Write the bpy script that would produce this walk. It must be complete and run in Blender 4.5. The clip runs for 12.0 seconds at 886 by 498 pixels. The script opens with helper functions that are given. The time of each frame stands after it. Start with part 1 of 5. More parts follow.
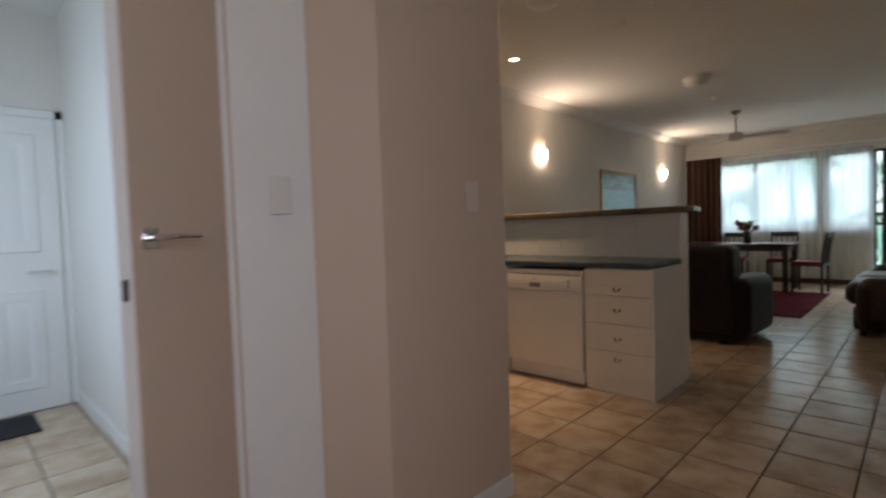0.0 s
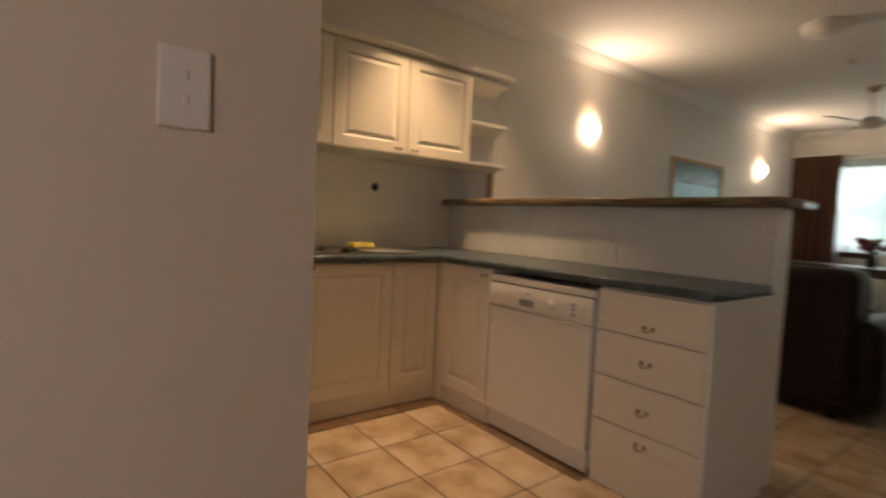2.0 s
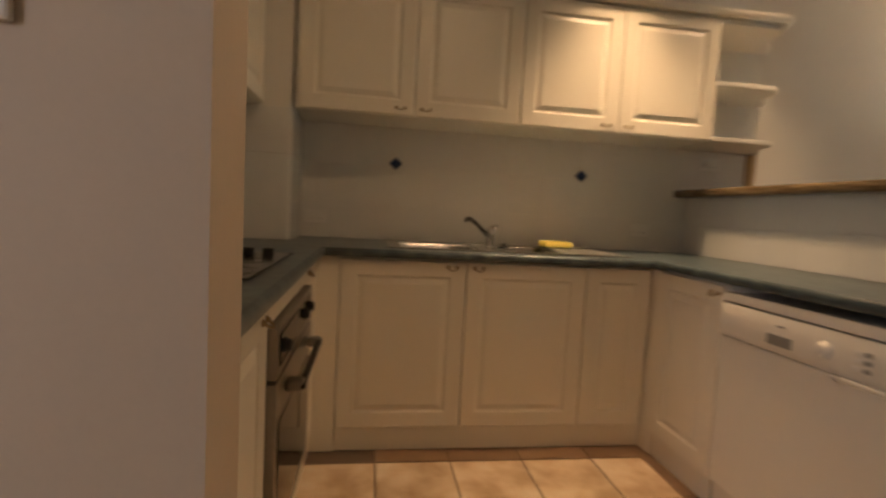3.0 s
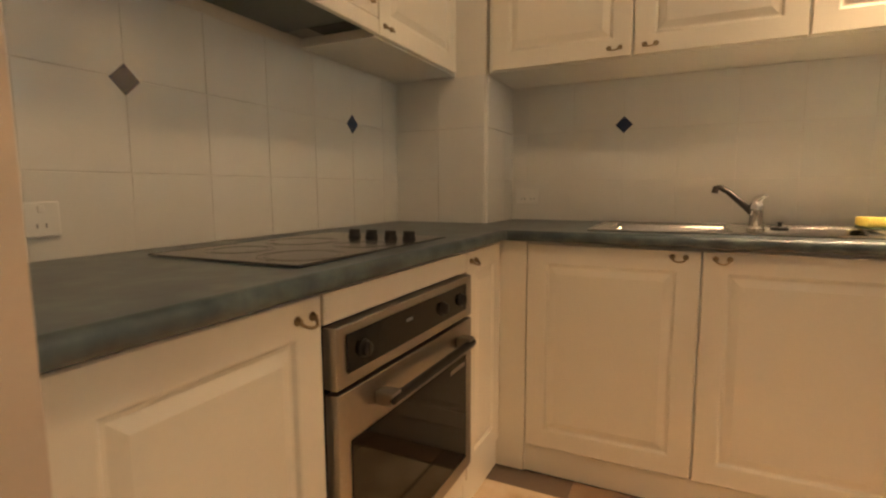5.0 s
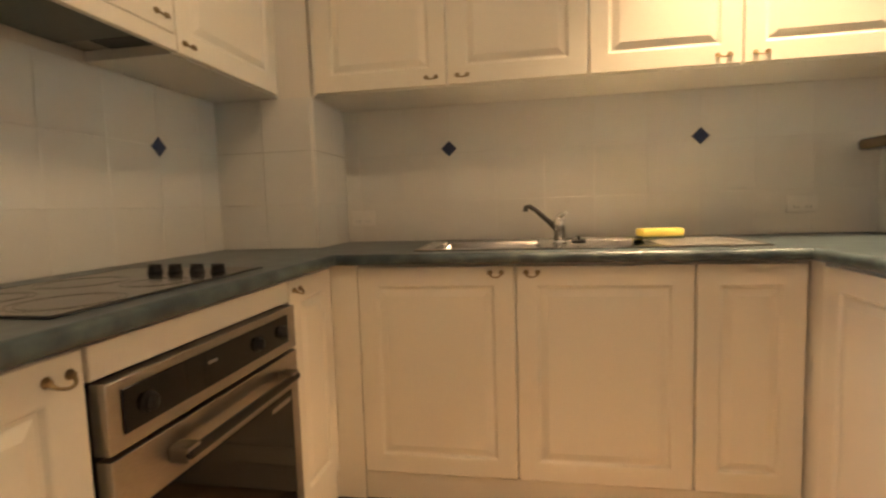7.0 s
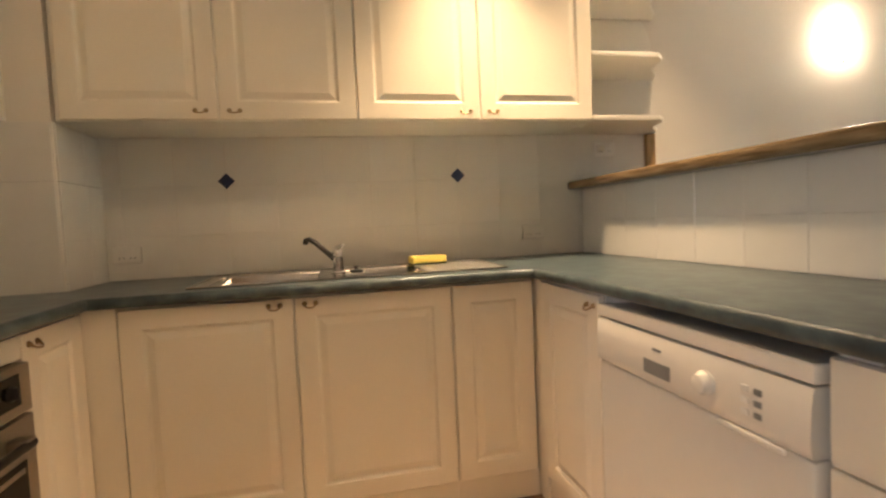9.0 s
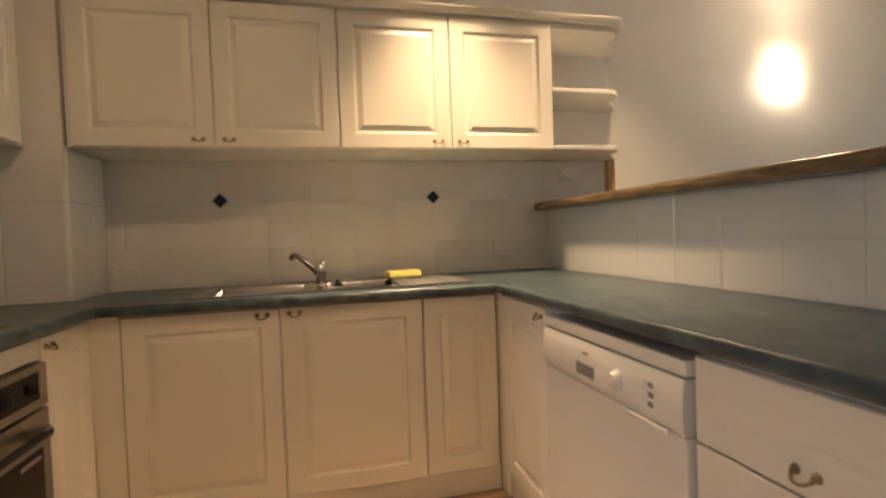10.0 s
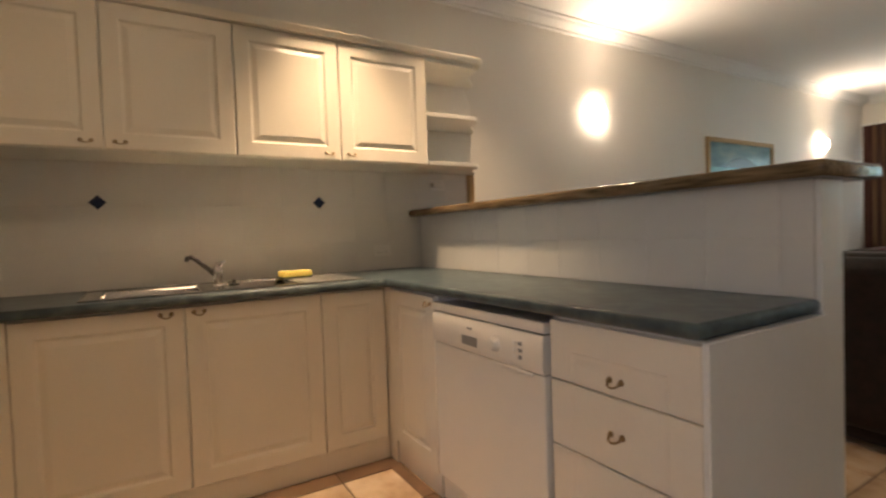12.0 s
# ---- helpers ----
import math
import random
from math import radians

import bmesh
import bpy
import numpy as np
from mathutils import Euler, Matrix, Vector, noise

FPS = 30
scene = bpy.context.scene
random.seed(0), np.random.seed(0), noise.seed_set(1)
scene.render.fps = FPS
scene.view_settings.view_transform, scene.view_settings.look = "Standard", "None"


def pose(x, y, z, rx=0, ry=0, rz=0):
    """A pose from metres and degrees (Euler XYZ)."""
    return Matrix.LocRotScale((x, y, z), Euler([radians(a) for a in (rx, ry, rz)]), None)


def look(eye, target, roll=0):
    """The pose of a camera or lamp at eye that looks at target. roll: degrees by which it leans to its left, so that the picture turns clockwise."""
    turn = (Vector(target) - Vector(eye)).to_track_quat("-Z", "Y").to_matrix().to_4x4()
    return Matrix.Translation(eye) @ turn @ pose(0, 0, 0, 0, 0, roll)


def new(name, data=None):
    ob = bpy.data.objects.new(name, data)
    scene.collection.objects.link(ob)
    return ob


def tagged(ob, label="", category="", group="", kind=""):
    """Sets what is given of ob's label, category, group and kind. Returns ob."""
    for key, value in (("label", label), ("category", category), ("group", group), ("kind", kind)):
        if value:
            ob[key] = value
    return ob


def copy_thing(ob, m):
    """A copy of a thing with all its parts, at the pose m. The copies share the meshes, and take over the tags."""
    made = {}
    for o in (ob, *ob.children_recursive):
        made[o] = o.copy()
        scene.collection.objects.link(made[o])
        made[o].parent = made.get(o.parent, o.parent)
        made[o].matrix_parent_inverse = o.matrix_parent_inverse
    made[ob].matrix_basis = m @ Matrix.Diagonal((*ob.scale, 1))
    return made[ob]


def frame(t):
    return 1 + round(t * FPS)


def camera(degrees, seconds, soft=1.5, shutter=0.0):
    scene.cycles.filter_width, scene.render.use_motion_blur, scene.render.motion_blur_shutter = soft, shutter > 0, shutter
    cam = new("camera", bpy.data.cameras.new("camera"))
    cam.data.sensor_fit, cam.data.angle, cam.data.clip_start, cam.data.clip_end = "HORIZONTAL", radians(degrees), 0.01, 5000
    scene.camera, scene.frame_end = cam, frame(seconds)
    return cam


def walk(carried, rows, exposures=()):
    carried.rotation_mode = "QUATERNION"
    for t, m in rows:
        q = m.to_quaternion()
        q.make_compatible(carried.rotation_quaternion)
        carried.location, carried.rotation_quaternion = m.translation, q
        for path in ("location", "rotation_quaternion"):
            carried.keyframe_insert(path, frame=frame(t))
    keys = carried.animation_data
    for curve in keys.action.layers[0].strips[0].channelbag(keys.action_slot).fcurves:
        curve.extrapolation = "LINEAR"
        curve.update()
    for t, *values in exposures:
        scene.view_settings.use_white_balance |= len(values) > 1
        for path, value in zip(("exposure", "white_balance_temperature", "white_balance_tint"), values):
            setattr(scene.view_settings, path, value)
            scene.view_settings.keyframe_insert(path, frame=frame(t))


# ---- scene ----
cam = camera(83.6, 12.0, soft=2.3, shutter=0.5)
PATH = [
    (0, (0.317, -0.201, 1.162), (-1.081, 1.227, 1.083), -1.9),
    (0.5, (0.148, 0.075, 1.173), (-1.047, 1.678, 1.12), -3.0),
    (1, (0.004, 0.434, 1.137), (-1.032, 2.143, 1.068), -1.4),
    (1.5, (-0.088, 0.798, 1.12), (-1.247, 2.427, 1.036), -0.6),
    (2, (-0.137, 1.15, 1.112), (-1.725, 2.361, 0.995), 2.7),
    (2.5, (-0.286, 1.455, 1.086), (-2.108, 2.268, 0.954), 3.9),
    (3, (-0.44, 1.665, 1.076), (-2.412, 1.959, 0.922), 3.1),
    (3.5, (-0.503, 1.866, 1.063), (-2.465, 1.528, 0.869), 3.1),
    (5.5, (-0.939, 2.054, 1.039), (-2.725, 1.184, 0.803), -0.3),
    (6, (-0.942, 2.092, 1.042), (-2.8, 1.385, 0.821), -0.9),
    (6.5, (-0.936, 2.112, 1.045), (-2.854, 1.577, 0.852), -1.4),
    (7, (-0.924, 2.144, 1.056), (-2.887, 1.8, 0.885), -1.8),
    (7.5, (-0.903, 2.182, 1.067), (-2.891, 2.028, 0.906), -2.0),
    (9.5, (-0.705, 2.254, 1.097), (-2.638, 2.756, 1.008), -2.5),
    (10, (-0.57, 2.266, 1.113), (-2.513, 2.739, 1.055), -2.1),
    (10.5, (-0.461, 2.236, 1.137), (-2.406, 2.691, 1.032), -2.2),
    (11, (-0.408, 2.141, 1.116), (-2.304, 2.769, 1.012), -1.7),
    (11.5, (-0.368, 2.058, 1.104), (-2.196, 2.864, 1.029), -1.6),
    (12, (-0.325, 1.968, 1.114), (-2.036, 3.0, 1.051), -2.0),
]
EXPOSURES = ((0, -0.36, 6300, 16), (1, -0.22, 6550, 17), (2, 0.05, 7000, 17), (3.5, 0.3, 7100, 15), (5.5, 1.24, 6900, 12), (7.5, 1.27, 6850, 11), (9.5, 1.05, 6450, 11), (10.5, 0.76, 6350, 12), (12, 0.68, 6250, 13))
walk(cam, [(t, look(eye, target, roll)) for t, eye, target, roll in PATH], exposures=EXPOSURES)

# ---- light ----
world = bpy.data.worlds.new("sky")
scene.world = world
world.use_nodes = True
wn = world.node_tree.nodes
sky = wn.new("ShaderNodeTexSky")
sky.sky_type, sky.sun_disc = "NISHITA", False
sky.sun_elevation, sky.sun_rotation = radians(50), radians(20)
wn["Background"].inputs["Strength"].default_value = 0.15
world.node_tree.links.new(sky.outputs["Color"], wn["Background"].inputs["Color"])


def lamp(name, kind, m, power, colour, **more):
    data = bpy.data.lights.new(name, kind)
    data.energy, data.color = power, colour
    if kind == "AREA":
        data.shape, data.size, data.size_y = "RECTANGLE", more["size"][0], more["size"][1]
    elif kind == "SPOT":
        data.spot_size, data.spot_blend, data.shadow_soft_size = radians(more["cone"]), more["blend"], more["soft"]
    elif kind == "POINT":
        data.shadow_soft_size = more["soft"]
    else:
        data.angle = radians(more["angle"])
    ob = new(name, data)
    ob.matrix_world = m
    return ob


WARM, DAY = (1.0, 0.69, 0.40), (0.64, 0.83, 1.0)
CEIL = 2.75
lamp("sun", "SUN", look((4, 34, 24), (-0.5, 9, 0)), 2.4, (1.0, 0.97, 0.93), angle=35)
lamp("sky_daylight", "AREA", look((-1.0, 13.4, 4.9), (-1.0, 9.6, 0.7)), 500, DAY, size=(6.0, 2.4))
lamp("entry_daylight", "AREA", look((-2.7, -1.12, 1.5), (-2.7, 2, 0.3)), 29, (0.60, 0.79, 1.0), size=(1.3, 1.4))
# Fill lamp in an unseen east window, added to light the hall walls.
lamp("hall_daylight_fill", "AREA", look((1.05, -0.62, 1.5), (-3, 0.2, 1.2)), 17, (0.88, 0.90, 1.0), size=(0.8, 1.2))
# Added fill spot with no known source; brightens the stove wall and oven side.
lamp("passage_fill", "SPOT", look((-1.45, 2.25, CEIL - 0.03), (-1.95, 1.35, 0.7)), 30, WARM, cone=128, blend=1.0, soft=0.16)
lamp("kitchen_light", "SPOT", look((-2.487, 2.86, CEIL - 0.03), (-2.487, 2.86, 0)), 146, WARM, cone=75, blend=1.0, soft=0.08)
lamp("bar_downlight", "SPOT", look((-2.487, 3.71, CEIL - 0.03), (-2.487, 3.71, 0)), 50, WARM, cone=95, blend=0.8, soft=0.05)
for sy in (5.216, 9.245):
    lamp("sconce_bulb", "SPOT", look((-3.11, sy, 2.175), (-2.56, sy, 2.68)), 33, (1.0, 0.78, 0.56), cone=150, blend=1.0, soft=0.03)


# ---- materials ----
def nodes_of(name):
    m = bpy.data.materials.new(name)
    m.use_nodes = True
    return m, m.node_tree.nodes, m.node_tree.links, m.node_tree.nodes["Principled BSDF"]


def surface(name, base, rough=0.5, metal=0.0, grain=40.0, vary=0.08, stain=2.0, stain_by=0.06, bump=0.05, per=0.0, island=False, coat=0.0, rough_vary=0.1):
    """A procedural surface: grain and stains in colour, fine relief, roughness that varies; per: how far pieces differ."""
    m, n, l, p = nodes_of(name)
    co = n.new("ShaderNodeTexCoord")
    fine, big = n.new("ShaderNodeTexNoise"), n.new("ShaderNodeTexNoise")
    fine.inputs["Scale"].default_value, fine.inputs["Detail"].default_value = grain, 6
    big.inputs["Scale"].default_value, big.inputs["Detail"].default_value = stain, 4
    for t in (fine, big):
        l.new(co.outputs["Object"], t.inputs["Vector"])
    value = n.new("ShaderNodeMath")
    value.operation = "MULTIPLY_ADD"
    l.new(fine.outputs["Fac"], value.inputs[0])
    value.inputs[1].default_value, value.inputs[2].default_value = 2 * vary, 1 - vary
    second = n.new("ShaderNodeMath")
    second.operation = "MULTIPLY_ADD"
    l.new(big.outputs["Fac"], second.inputs[0])
    second.inputs[1].default_value, second.inputs[2].default_value = 2 * stain_by, 1 - stain_by
    both = n.new("ShaderNodeMath")
    both.operation = "MULTIPLY"
    l.new(value.outputs[0], both.inputs[0])
    l.new(second.outputs[0], both.inputs[1])
    out = both
    if per:
        if island:
            source = n.new("ShaderNodeNewGeometry").outputs["Random Per Island"]
        else:
            source = n.new("ShaderNodeObjectInfo").outputs["Random"]
        third = n.new("ShaderNodeMath")
        third.operation = "MULTIPLY_ADD"
        l.new(source, third.inputs[0])
        third.inputs[1].default_value, third.inputs[2].default_value = 2 * per, 1 - per
        out = n.new("ShaderNodeMath")
        out.operation = "MULTIPLY"
        l.new(both.outputs[0], out.inputs[0])
        l.new(third.outputs[0], out.inputs[1])
    tone = n.new("ShaderNodeVectorMath")
    tone.operation = "SCALE"
    tone.inputs[0].default_value = base
    l.new(out.outputs[0], tone.inputs["Scale"])
    l.new(tone.outputs[0], p.inputs["Base Color"])
    r = n.new("ShaderNodeMapRange")
    l.new(big.outputs["Fac"], r.inputs["Value"])
    r.inputs["To Min"].default_value, r.inputs["To Max"].default_value = max(rough - rough_vary * rough, 0.02), min(rough + rough_vary * rough, 1)
    l.new(r.outputs["Result"], p.inputs["Roughness"])
    p.inputs["Metallic"].default_value = metal
    p.inputs["Coat Weight"].default_value = coat
    if bump:
        b = n.new("ShaderNodeBump")
        b.inputs["Strength"].default_value, b.inputs["Distance"].default_value = bump, 0.004
        l.new(fine.outputs["Fac"], b.inputs["Height"])
        l.new(b.outputs["Normal"], p.inputs["Normal"])
    return m


def mottled(name, colours, scale, rough, metal=0.0, stretch=(1, 1, 1), bump=0.0, per=0.0, detail=8, island=False):
    """Two or three colours run into one another by noise; stretch makes grain of it."""
    m, n, l, p = nodes_of(name)
    co, mp, tx, ramp = n.new("ShaderNodeTexCoord"), n.new("ShaderNodeMapping"), n.new("ShaderNodeTexNoise"), n.new("ShaderNodeValToRGB")
    mp.inputs["Scale"].default_value = stretch
    tx.inputs["Scale"].default_value, tx.inputs["Detail"].default_value = scale, detail
    l.new(co.outputs["Object"], mp.inputs["Vector"])
    vector = mp.outputs["Vector"]
    if per:
        if island:
            source = n.new("ShaderNodeNewGeometry").outputs["Random Per Island"]
        else:
            source = n.new("ShaderNodeObjectInfo").outputs["Random"]
        shift = n.new("ShaderNodeVectorMath")
        shift.operation = "MULTIPLY_ADD"
        l.new(source, shift.inputs[0])
        shift.inputs[1].default_value = (37, 91, 53)
        l.new(vector, shift.inputs[2])
        vector = shift.outputs[0]
    l.new(vector, tx.inputs["Vector"])
    l.new(tx.outputs["Fac"], ramp.inputs["Fac"])
    e = ramp.color_ramp.elements
    e[0].position, e[0].color = 0.32, (*colours[0], 1)
    e[1].position, e[1].color = 0.68, (*colours[-1], 1)
    if len(colours) > 2:
        mid = e.new(0.5)
        mid.color = (*colours[1], 1)
    colour = ramp.outputs["Color"]
    if per:
        k = n.new("ShaderNodeMath")
        k.operation = "MULTIPLY_ADD"
        l.new(source, k.inputs[0])
        k.inputs[1].default_value, k.inputs[2].default_value = 2 * per, 1 - per
        s = n.new("ShaderNodeVectorMath")
        s.operation = "SCALE"
        l.new(colour, s.inputs[0])
        l.new(k.outputs[0], s.inputs["Scale"])
        colour = s.outputs[0]
    l.new(colour, p.inputs["Base Color"])
    p.inputs["Roughness"].default_value, p.inputs["Metallic"].default_value = rough, metal
    if bump:
        b = n.new("ShaderNodeBump")
        b.inputs["Strength"].default_value, b.inputs["Distance"].default_value = bump, 0.003
        l.new(tx.outputs["Fac"], b.inputs["Height"])
        l.new(b.outputs["Normal"], p.inputs["Normal"])
    return m


def glowing(name, colour, strength):
    m, n, l, p = nodes_of(name)
    p.inputs["Base Color"].default_value = (*colour, 1)
    p.inputs["Emission Color"].default_value = (*colour, 1)
    p.inputs["Emission Strength"].default_value = strength
    return m


def clear_glass(name, tint=(0.95, 1.0, 0.98)):
    m, n, l, p = nodes_of(name)
    p.inputs["Base Color"].default_value = (*tint, 1)
    p.inputs["Roughness"].default_value = 0.02
    p.inputs["Transmission Weight"].default_value = 1.0
    p.inputs["IOR"].default_value = 1.05
    return m


def sheer(name):
    m, n, l, p = nodes_of(name)
    n.remove(p)
    seen, lit, solid = n.new("ShaderNodeBsdfTransparent"), n.new("ShaderNodeBsdfTranslucent"), n.new("ShaderNodeBsdfDiffuse")
    weave = n.new("ShaderNodeTexNoise")
    weave.inputs["Scale"].default_value = 9
    lit.inputs["Color"].default_value = (0.70, 0.80, 0.80, 1)
    solid.inputs["Color"].default_value = (0.80, 0.79, 0.74, 1)
    a, b = n.new("ShaderNodeMixShader"), n.new("ShaderNodeMixShader")
    a.inputs[0].default_value = 0.45
    r = n.new("ShaderNodeMapRange")
    r.inputs["To Min"].default_value, r.inputs["To Max"].default_value = 0.50, 0.70
    l.new(weave.outputs["Fac"], r.inputs["Value"])
    l.new(r.outputs["Result"], b.inputs[0])
    l.new(lit.outputs[0], a.inputs[1])
    l.new(solid.outputs[0], a.inputs[2])
    l.new(seen.outputs[0], b.inputs[1])
    l.new(a.outputs[0], b.inputs[2])
    l.new(b.outputs[0], n["Material Output"].inputs["Surface"])
    return m


PAINT = surface("wall_paint", (0.74, 0.70, 0.63), 0.65, grain=120, vary=0.03, stain=1.3, stain_by=0.05, bump=0.08)
HALL_PAINT = surface("beige_hall_paint", (0.61, 0.485, 0.37), 0.65, grain=120, vary=0.03, stain=1.3, stain_by=0.05, bump=0.08)
CEILING = surface("ceiling_paint", (0.78, 0.76, 0.72), 0.8, grain=90, vary=0.03, stain=0.8, stain_by=0.05, bump=0.05)
TRIM = surface("white_gloss_trim", (0.80, 0.79, 0.75), 0.35, grain=60, vary=0.03, stain=3, stain_by=0.05, bump=0.03)
FOIL = surface("cream_cabinet_foil", (0.80, 0.74, 0.625), 0.36, grain=80, vary=0.025, stain=2.2, stain_by=0.05, bump=0.02)
CARCASS = surface("white_carcass", (0.78, 0.75, 0.68), 0.45, grain=60, vary=0.03, bump=0.02)
WORKTOP = mottled("blue_green_laminate", ((0.036, 0.052, 0.062), (0.060, 0.086, 0.096), (0.102, 0.138, 0.142)), 16, 0.3, bump=0.02)
WALL_TILE = surface("glazed_wall_tile", (0.74, 0.72, 0.67), 0.10, grain=14, vary=0.03, stain=2.5, stain_by=0.03, bump=0.10, per=0.02)
DIAMOND = surface("navy_glaze", (0.018, 0.030, 0.085), 0.12, grain=60, vary=0.2, bump=0.02)
# White blades greyed: the shade of their backlit undersides is in the colour.
FAN_BACKLIT = surface("backlit_fan_enamel", (0.50, 0.49, 0.47), 0.45, vary=0.05, bump=0.01)
GROUT = surface("pale_grout", (0.72, 0.69, 0.63), 0.9, grain=200, vary=0.12, bump=0.2)
FLOOR_TILE = mottled("sand_floor_tile", ((0.39, 0.27, 0.165), (0.54, 0.405, 0.27), (0.62, 0.50, 0.36)), 5.5, 0.24, bump=0.05, per=0.07)
BORDER_TILE = mottled("brown_border_tile", ((0.13, 0.075, 0.04), (0.20, 0.12, 0.068)), 6, 0.3, bump=0.05, per=0.06)
FLOOR_REST = mottled("sand_floor_tile_far", ((0.39, 0.27, 0.165), (0.54, 0.405, 0.27), (0.62, 0.50, 0.36)), 5.5, 0.24, bump=0.05, per=0.07, island=True)
FLOOR_GROUT = surface("brown_grout", (0.11, 0.075, 0.05), 0.95, grain=150, vary=0.2, bump=0.2)
STEEL = mottled("brushed_steel", ((0.30, 0.27, 0.235), (0.42, 0.385, 0.34)), 60, 0.30, 1.0, (1, 30, 30))
SINK = mottled("sink_steel", ((0.40, 0.385, 0.36), (0.54, 0.52, 0.49)), 50, 0.18, 1.0, (1, 12, 1))
CHROME = surface("chrome", (0.75, 0.75, 0.75), 0.08, 1.0, vary=0.02, bump=0)
DULL = surface("dull_nickel", (0.07, 0.066, 0.062), 0.3, 1.0, vary=0.1, bump=0)
BRASS = surface("aged_brass", (0.34, 0.25, 0.14), 0.34, 1.0, grain=200, vary=0.25, bump=0.05)
BLACK_GLASS = surface("black_glass", (0.006, 0.0055, 0.005), 0.05, grain=60, vary=0.2, bump=0)
BLACK_GLASS.node_tree.nodes["Principled BSDF"].inputs["Specular IOR Level"].default_value = 0.25
COOK_GLASS = surface("ceramic_hob_glass", (0.052, 0.044, 0.038), 0.14, grain=300, vary=0.3, bump=0)
HOB_FAINT = surface("faint_ring_print", (0.048, 0.040, 0.034), 0.18, vary=0.1, bump=0)
DRAINER = mottled("drainer_steel", ((0.58, 0.57, 0.54), (0.70, 0.69, 0.66)), 40, 0.36, 1.0, (1, 12, 1))
HOB_RING = surface("hob_ring_print", (0.035, 0.012, 0.009), 0.25, vary=0.1, bump=0)
BLACK = surface("black_plastic", (0.007, 0.007, 0.007), 0.4, vary=0.1, bump=0.02)
BLACK.node_tree.nodes["Principled BSDF"].inputs["Specular IOR Level"].default_value = 0.3
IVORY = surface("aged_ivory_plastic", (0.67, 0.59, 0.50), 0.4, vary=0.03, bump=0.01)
WHITE_GOODS = surface("white_enamel", (0.80, 0.76, 0.68), 0.22, grain=50, vary=0.015, stain=3, stain_by=0.03, bump=0.01)
WHITE_PLASTIC = surface("white_plastic", (0.76, 0.74, 0.69), 0.4, vary=0.03, bump=0.01)
GREY_PRINT = surface("grey_print", (0.22, 0.22, 0.21), 0.4, vary=0.05, bump=0)
TIMBER = mottled("honey_timber", ((0.09, 0.060, 0.030), (0.175, 0.120, 0.064), (0.25, 0.182, 0.104)), 7, 0.16, stretch=(1, 9, 9), bump=0.03)
TIMBER_UP = mottled("honey_timber_upright", ((0.24, 0.135, 0.05), (0.42, 0.26, 0.11), (0.52, 0.34, 0.16)), 7, 0.32, stretch=(9, 9, 1), bump=0.03)
DARK_WOOD = mottled("dark_stained_wood", ((0.020, 0.010, 0.007), (0.045, 0.022, 0.014)), 8, 0.3, stretch=(9, 9, 1), bump=0.03)
LEATHER = mottled("brown_leather", ((0.008, 0.005, 0.004), (0.017, 0.009, 0.007)), 30, 0.48, bump=0.25)
LEATHER.node_tree.nodes["Principled BSDF"].inputs["Specular IOR Level"].default_value = 0.25
SOFA_LEATHER = mottled("glossy_brown_leather", ((0.020, 0.010, 0.008), (0.042, 0.020, 0.015)), 24, 0.36, bump=0.25)
RED_PAD = surface("red_seat_cloth", (0.22, 0.018, 0.020), 0.8, grain=200, vary=0.2, bump=0.15)
RUG = mottled("red_pile", ((0.055, 0.003, 0.008), (0.11, 0.007, 0.016)), 60, 0.95, bump=0.5)
SHEER = sheer("sheer_voile")
RUG.node_tree.nodes["Principled BSDF"].inputs["Specular IOR Level"].default_value = 0.05
FRAME_DARK = surface("dark_bronze_frame", (0.018, 0.018, 0.018), 0.4, vary=0.1, bump=0.02)
GLASS = clear_glass("window_glass")
FILTER = surface("grease_filter", (0.16, 0.17, 0.15), 0.5, 0.6, grain=200, vary=0.3, bump=0.3)
GLOW_SCONCE = glowing("lit_opal_glass", (1.0, 0.80, 0.58), 34.0)
GLOW_LAMP = glowing("lit_lamp_face", (1.0, 0.86, 0.62), 14.0)
FOAM = surface("yellow_sponge", (0.66, 0.54, 0.13), 0.95, grain=300, vary=0.25, bump=0.5)
SCOUR = surface("green_scourer", (0.05, 0.07, 0.03), 0.95, grain=300, vary=0.3, bump=0.4)
LEAF = surface("palm_leaf", (0.07, 0.14, 0.035), 0.5, grain=20, vary=0.3, stain=3, stain_by=0.2, bump=0.05)
leaf_nodes, leaf_links = LEAF.node_tree.nodes, LEAF.node_tree.links
leaf_through, leaf_mix = leaf_nodes.new("ShaderNodeBsdfTranslucent"), leaf_nodes.new("ShaderNodeMixShader")
leaf_through.inputs["Color"].default_value = (0.30, 0.50, 0.16, 1)
leaf_mix.inputs[0].default_value = 0.55
leaf_links.new(leaf_nodes["Principled BSDF"].outputs[0], leaf_mix.inputs[1])
leaf_links.new(leaf_through.outputs[0], leaf_mix.inputs[2])
leaf_links.new(leaf_mix.outputs[0], leaf_nodes["Material Output"].inputs["Surface"])
GRASS = surface("lawn", (0.07, 0.12, 0.03), 0.95, grain=6, vary=0.3, stain=0.4, stain_by=0.3, bump=0.3)
CONCRETE = surface("balcony_concrete", (0.32, 0.31, 0.29), 0.85, grain=60, vary=0.12, bump=0.2)
MAT = surface("charcoal_coir", (0.02, 0.02, 0.022), 0.95, grain=300, vary=0.4, bump=0.5)
FLOWER = surface("red_petal", (0.20, 0.022, 0.030), 0.6, grain=30, vary=0.4, bump=0.1)
STEM = surface("dark_stem", (0.03, 0.05, 0.02), 0.6, vary=0.2)
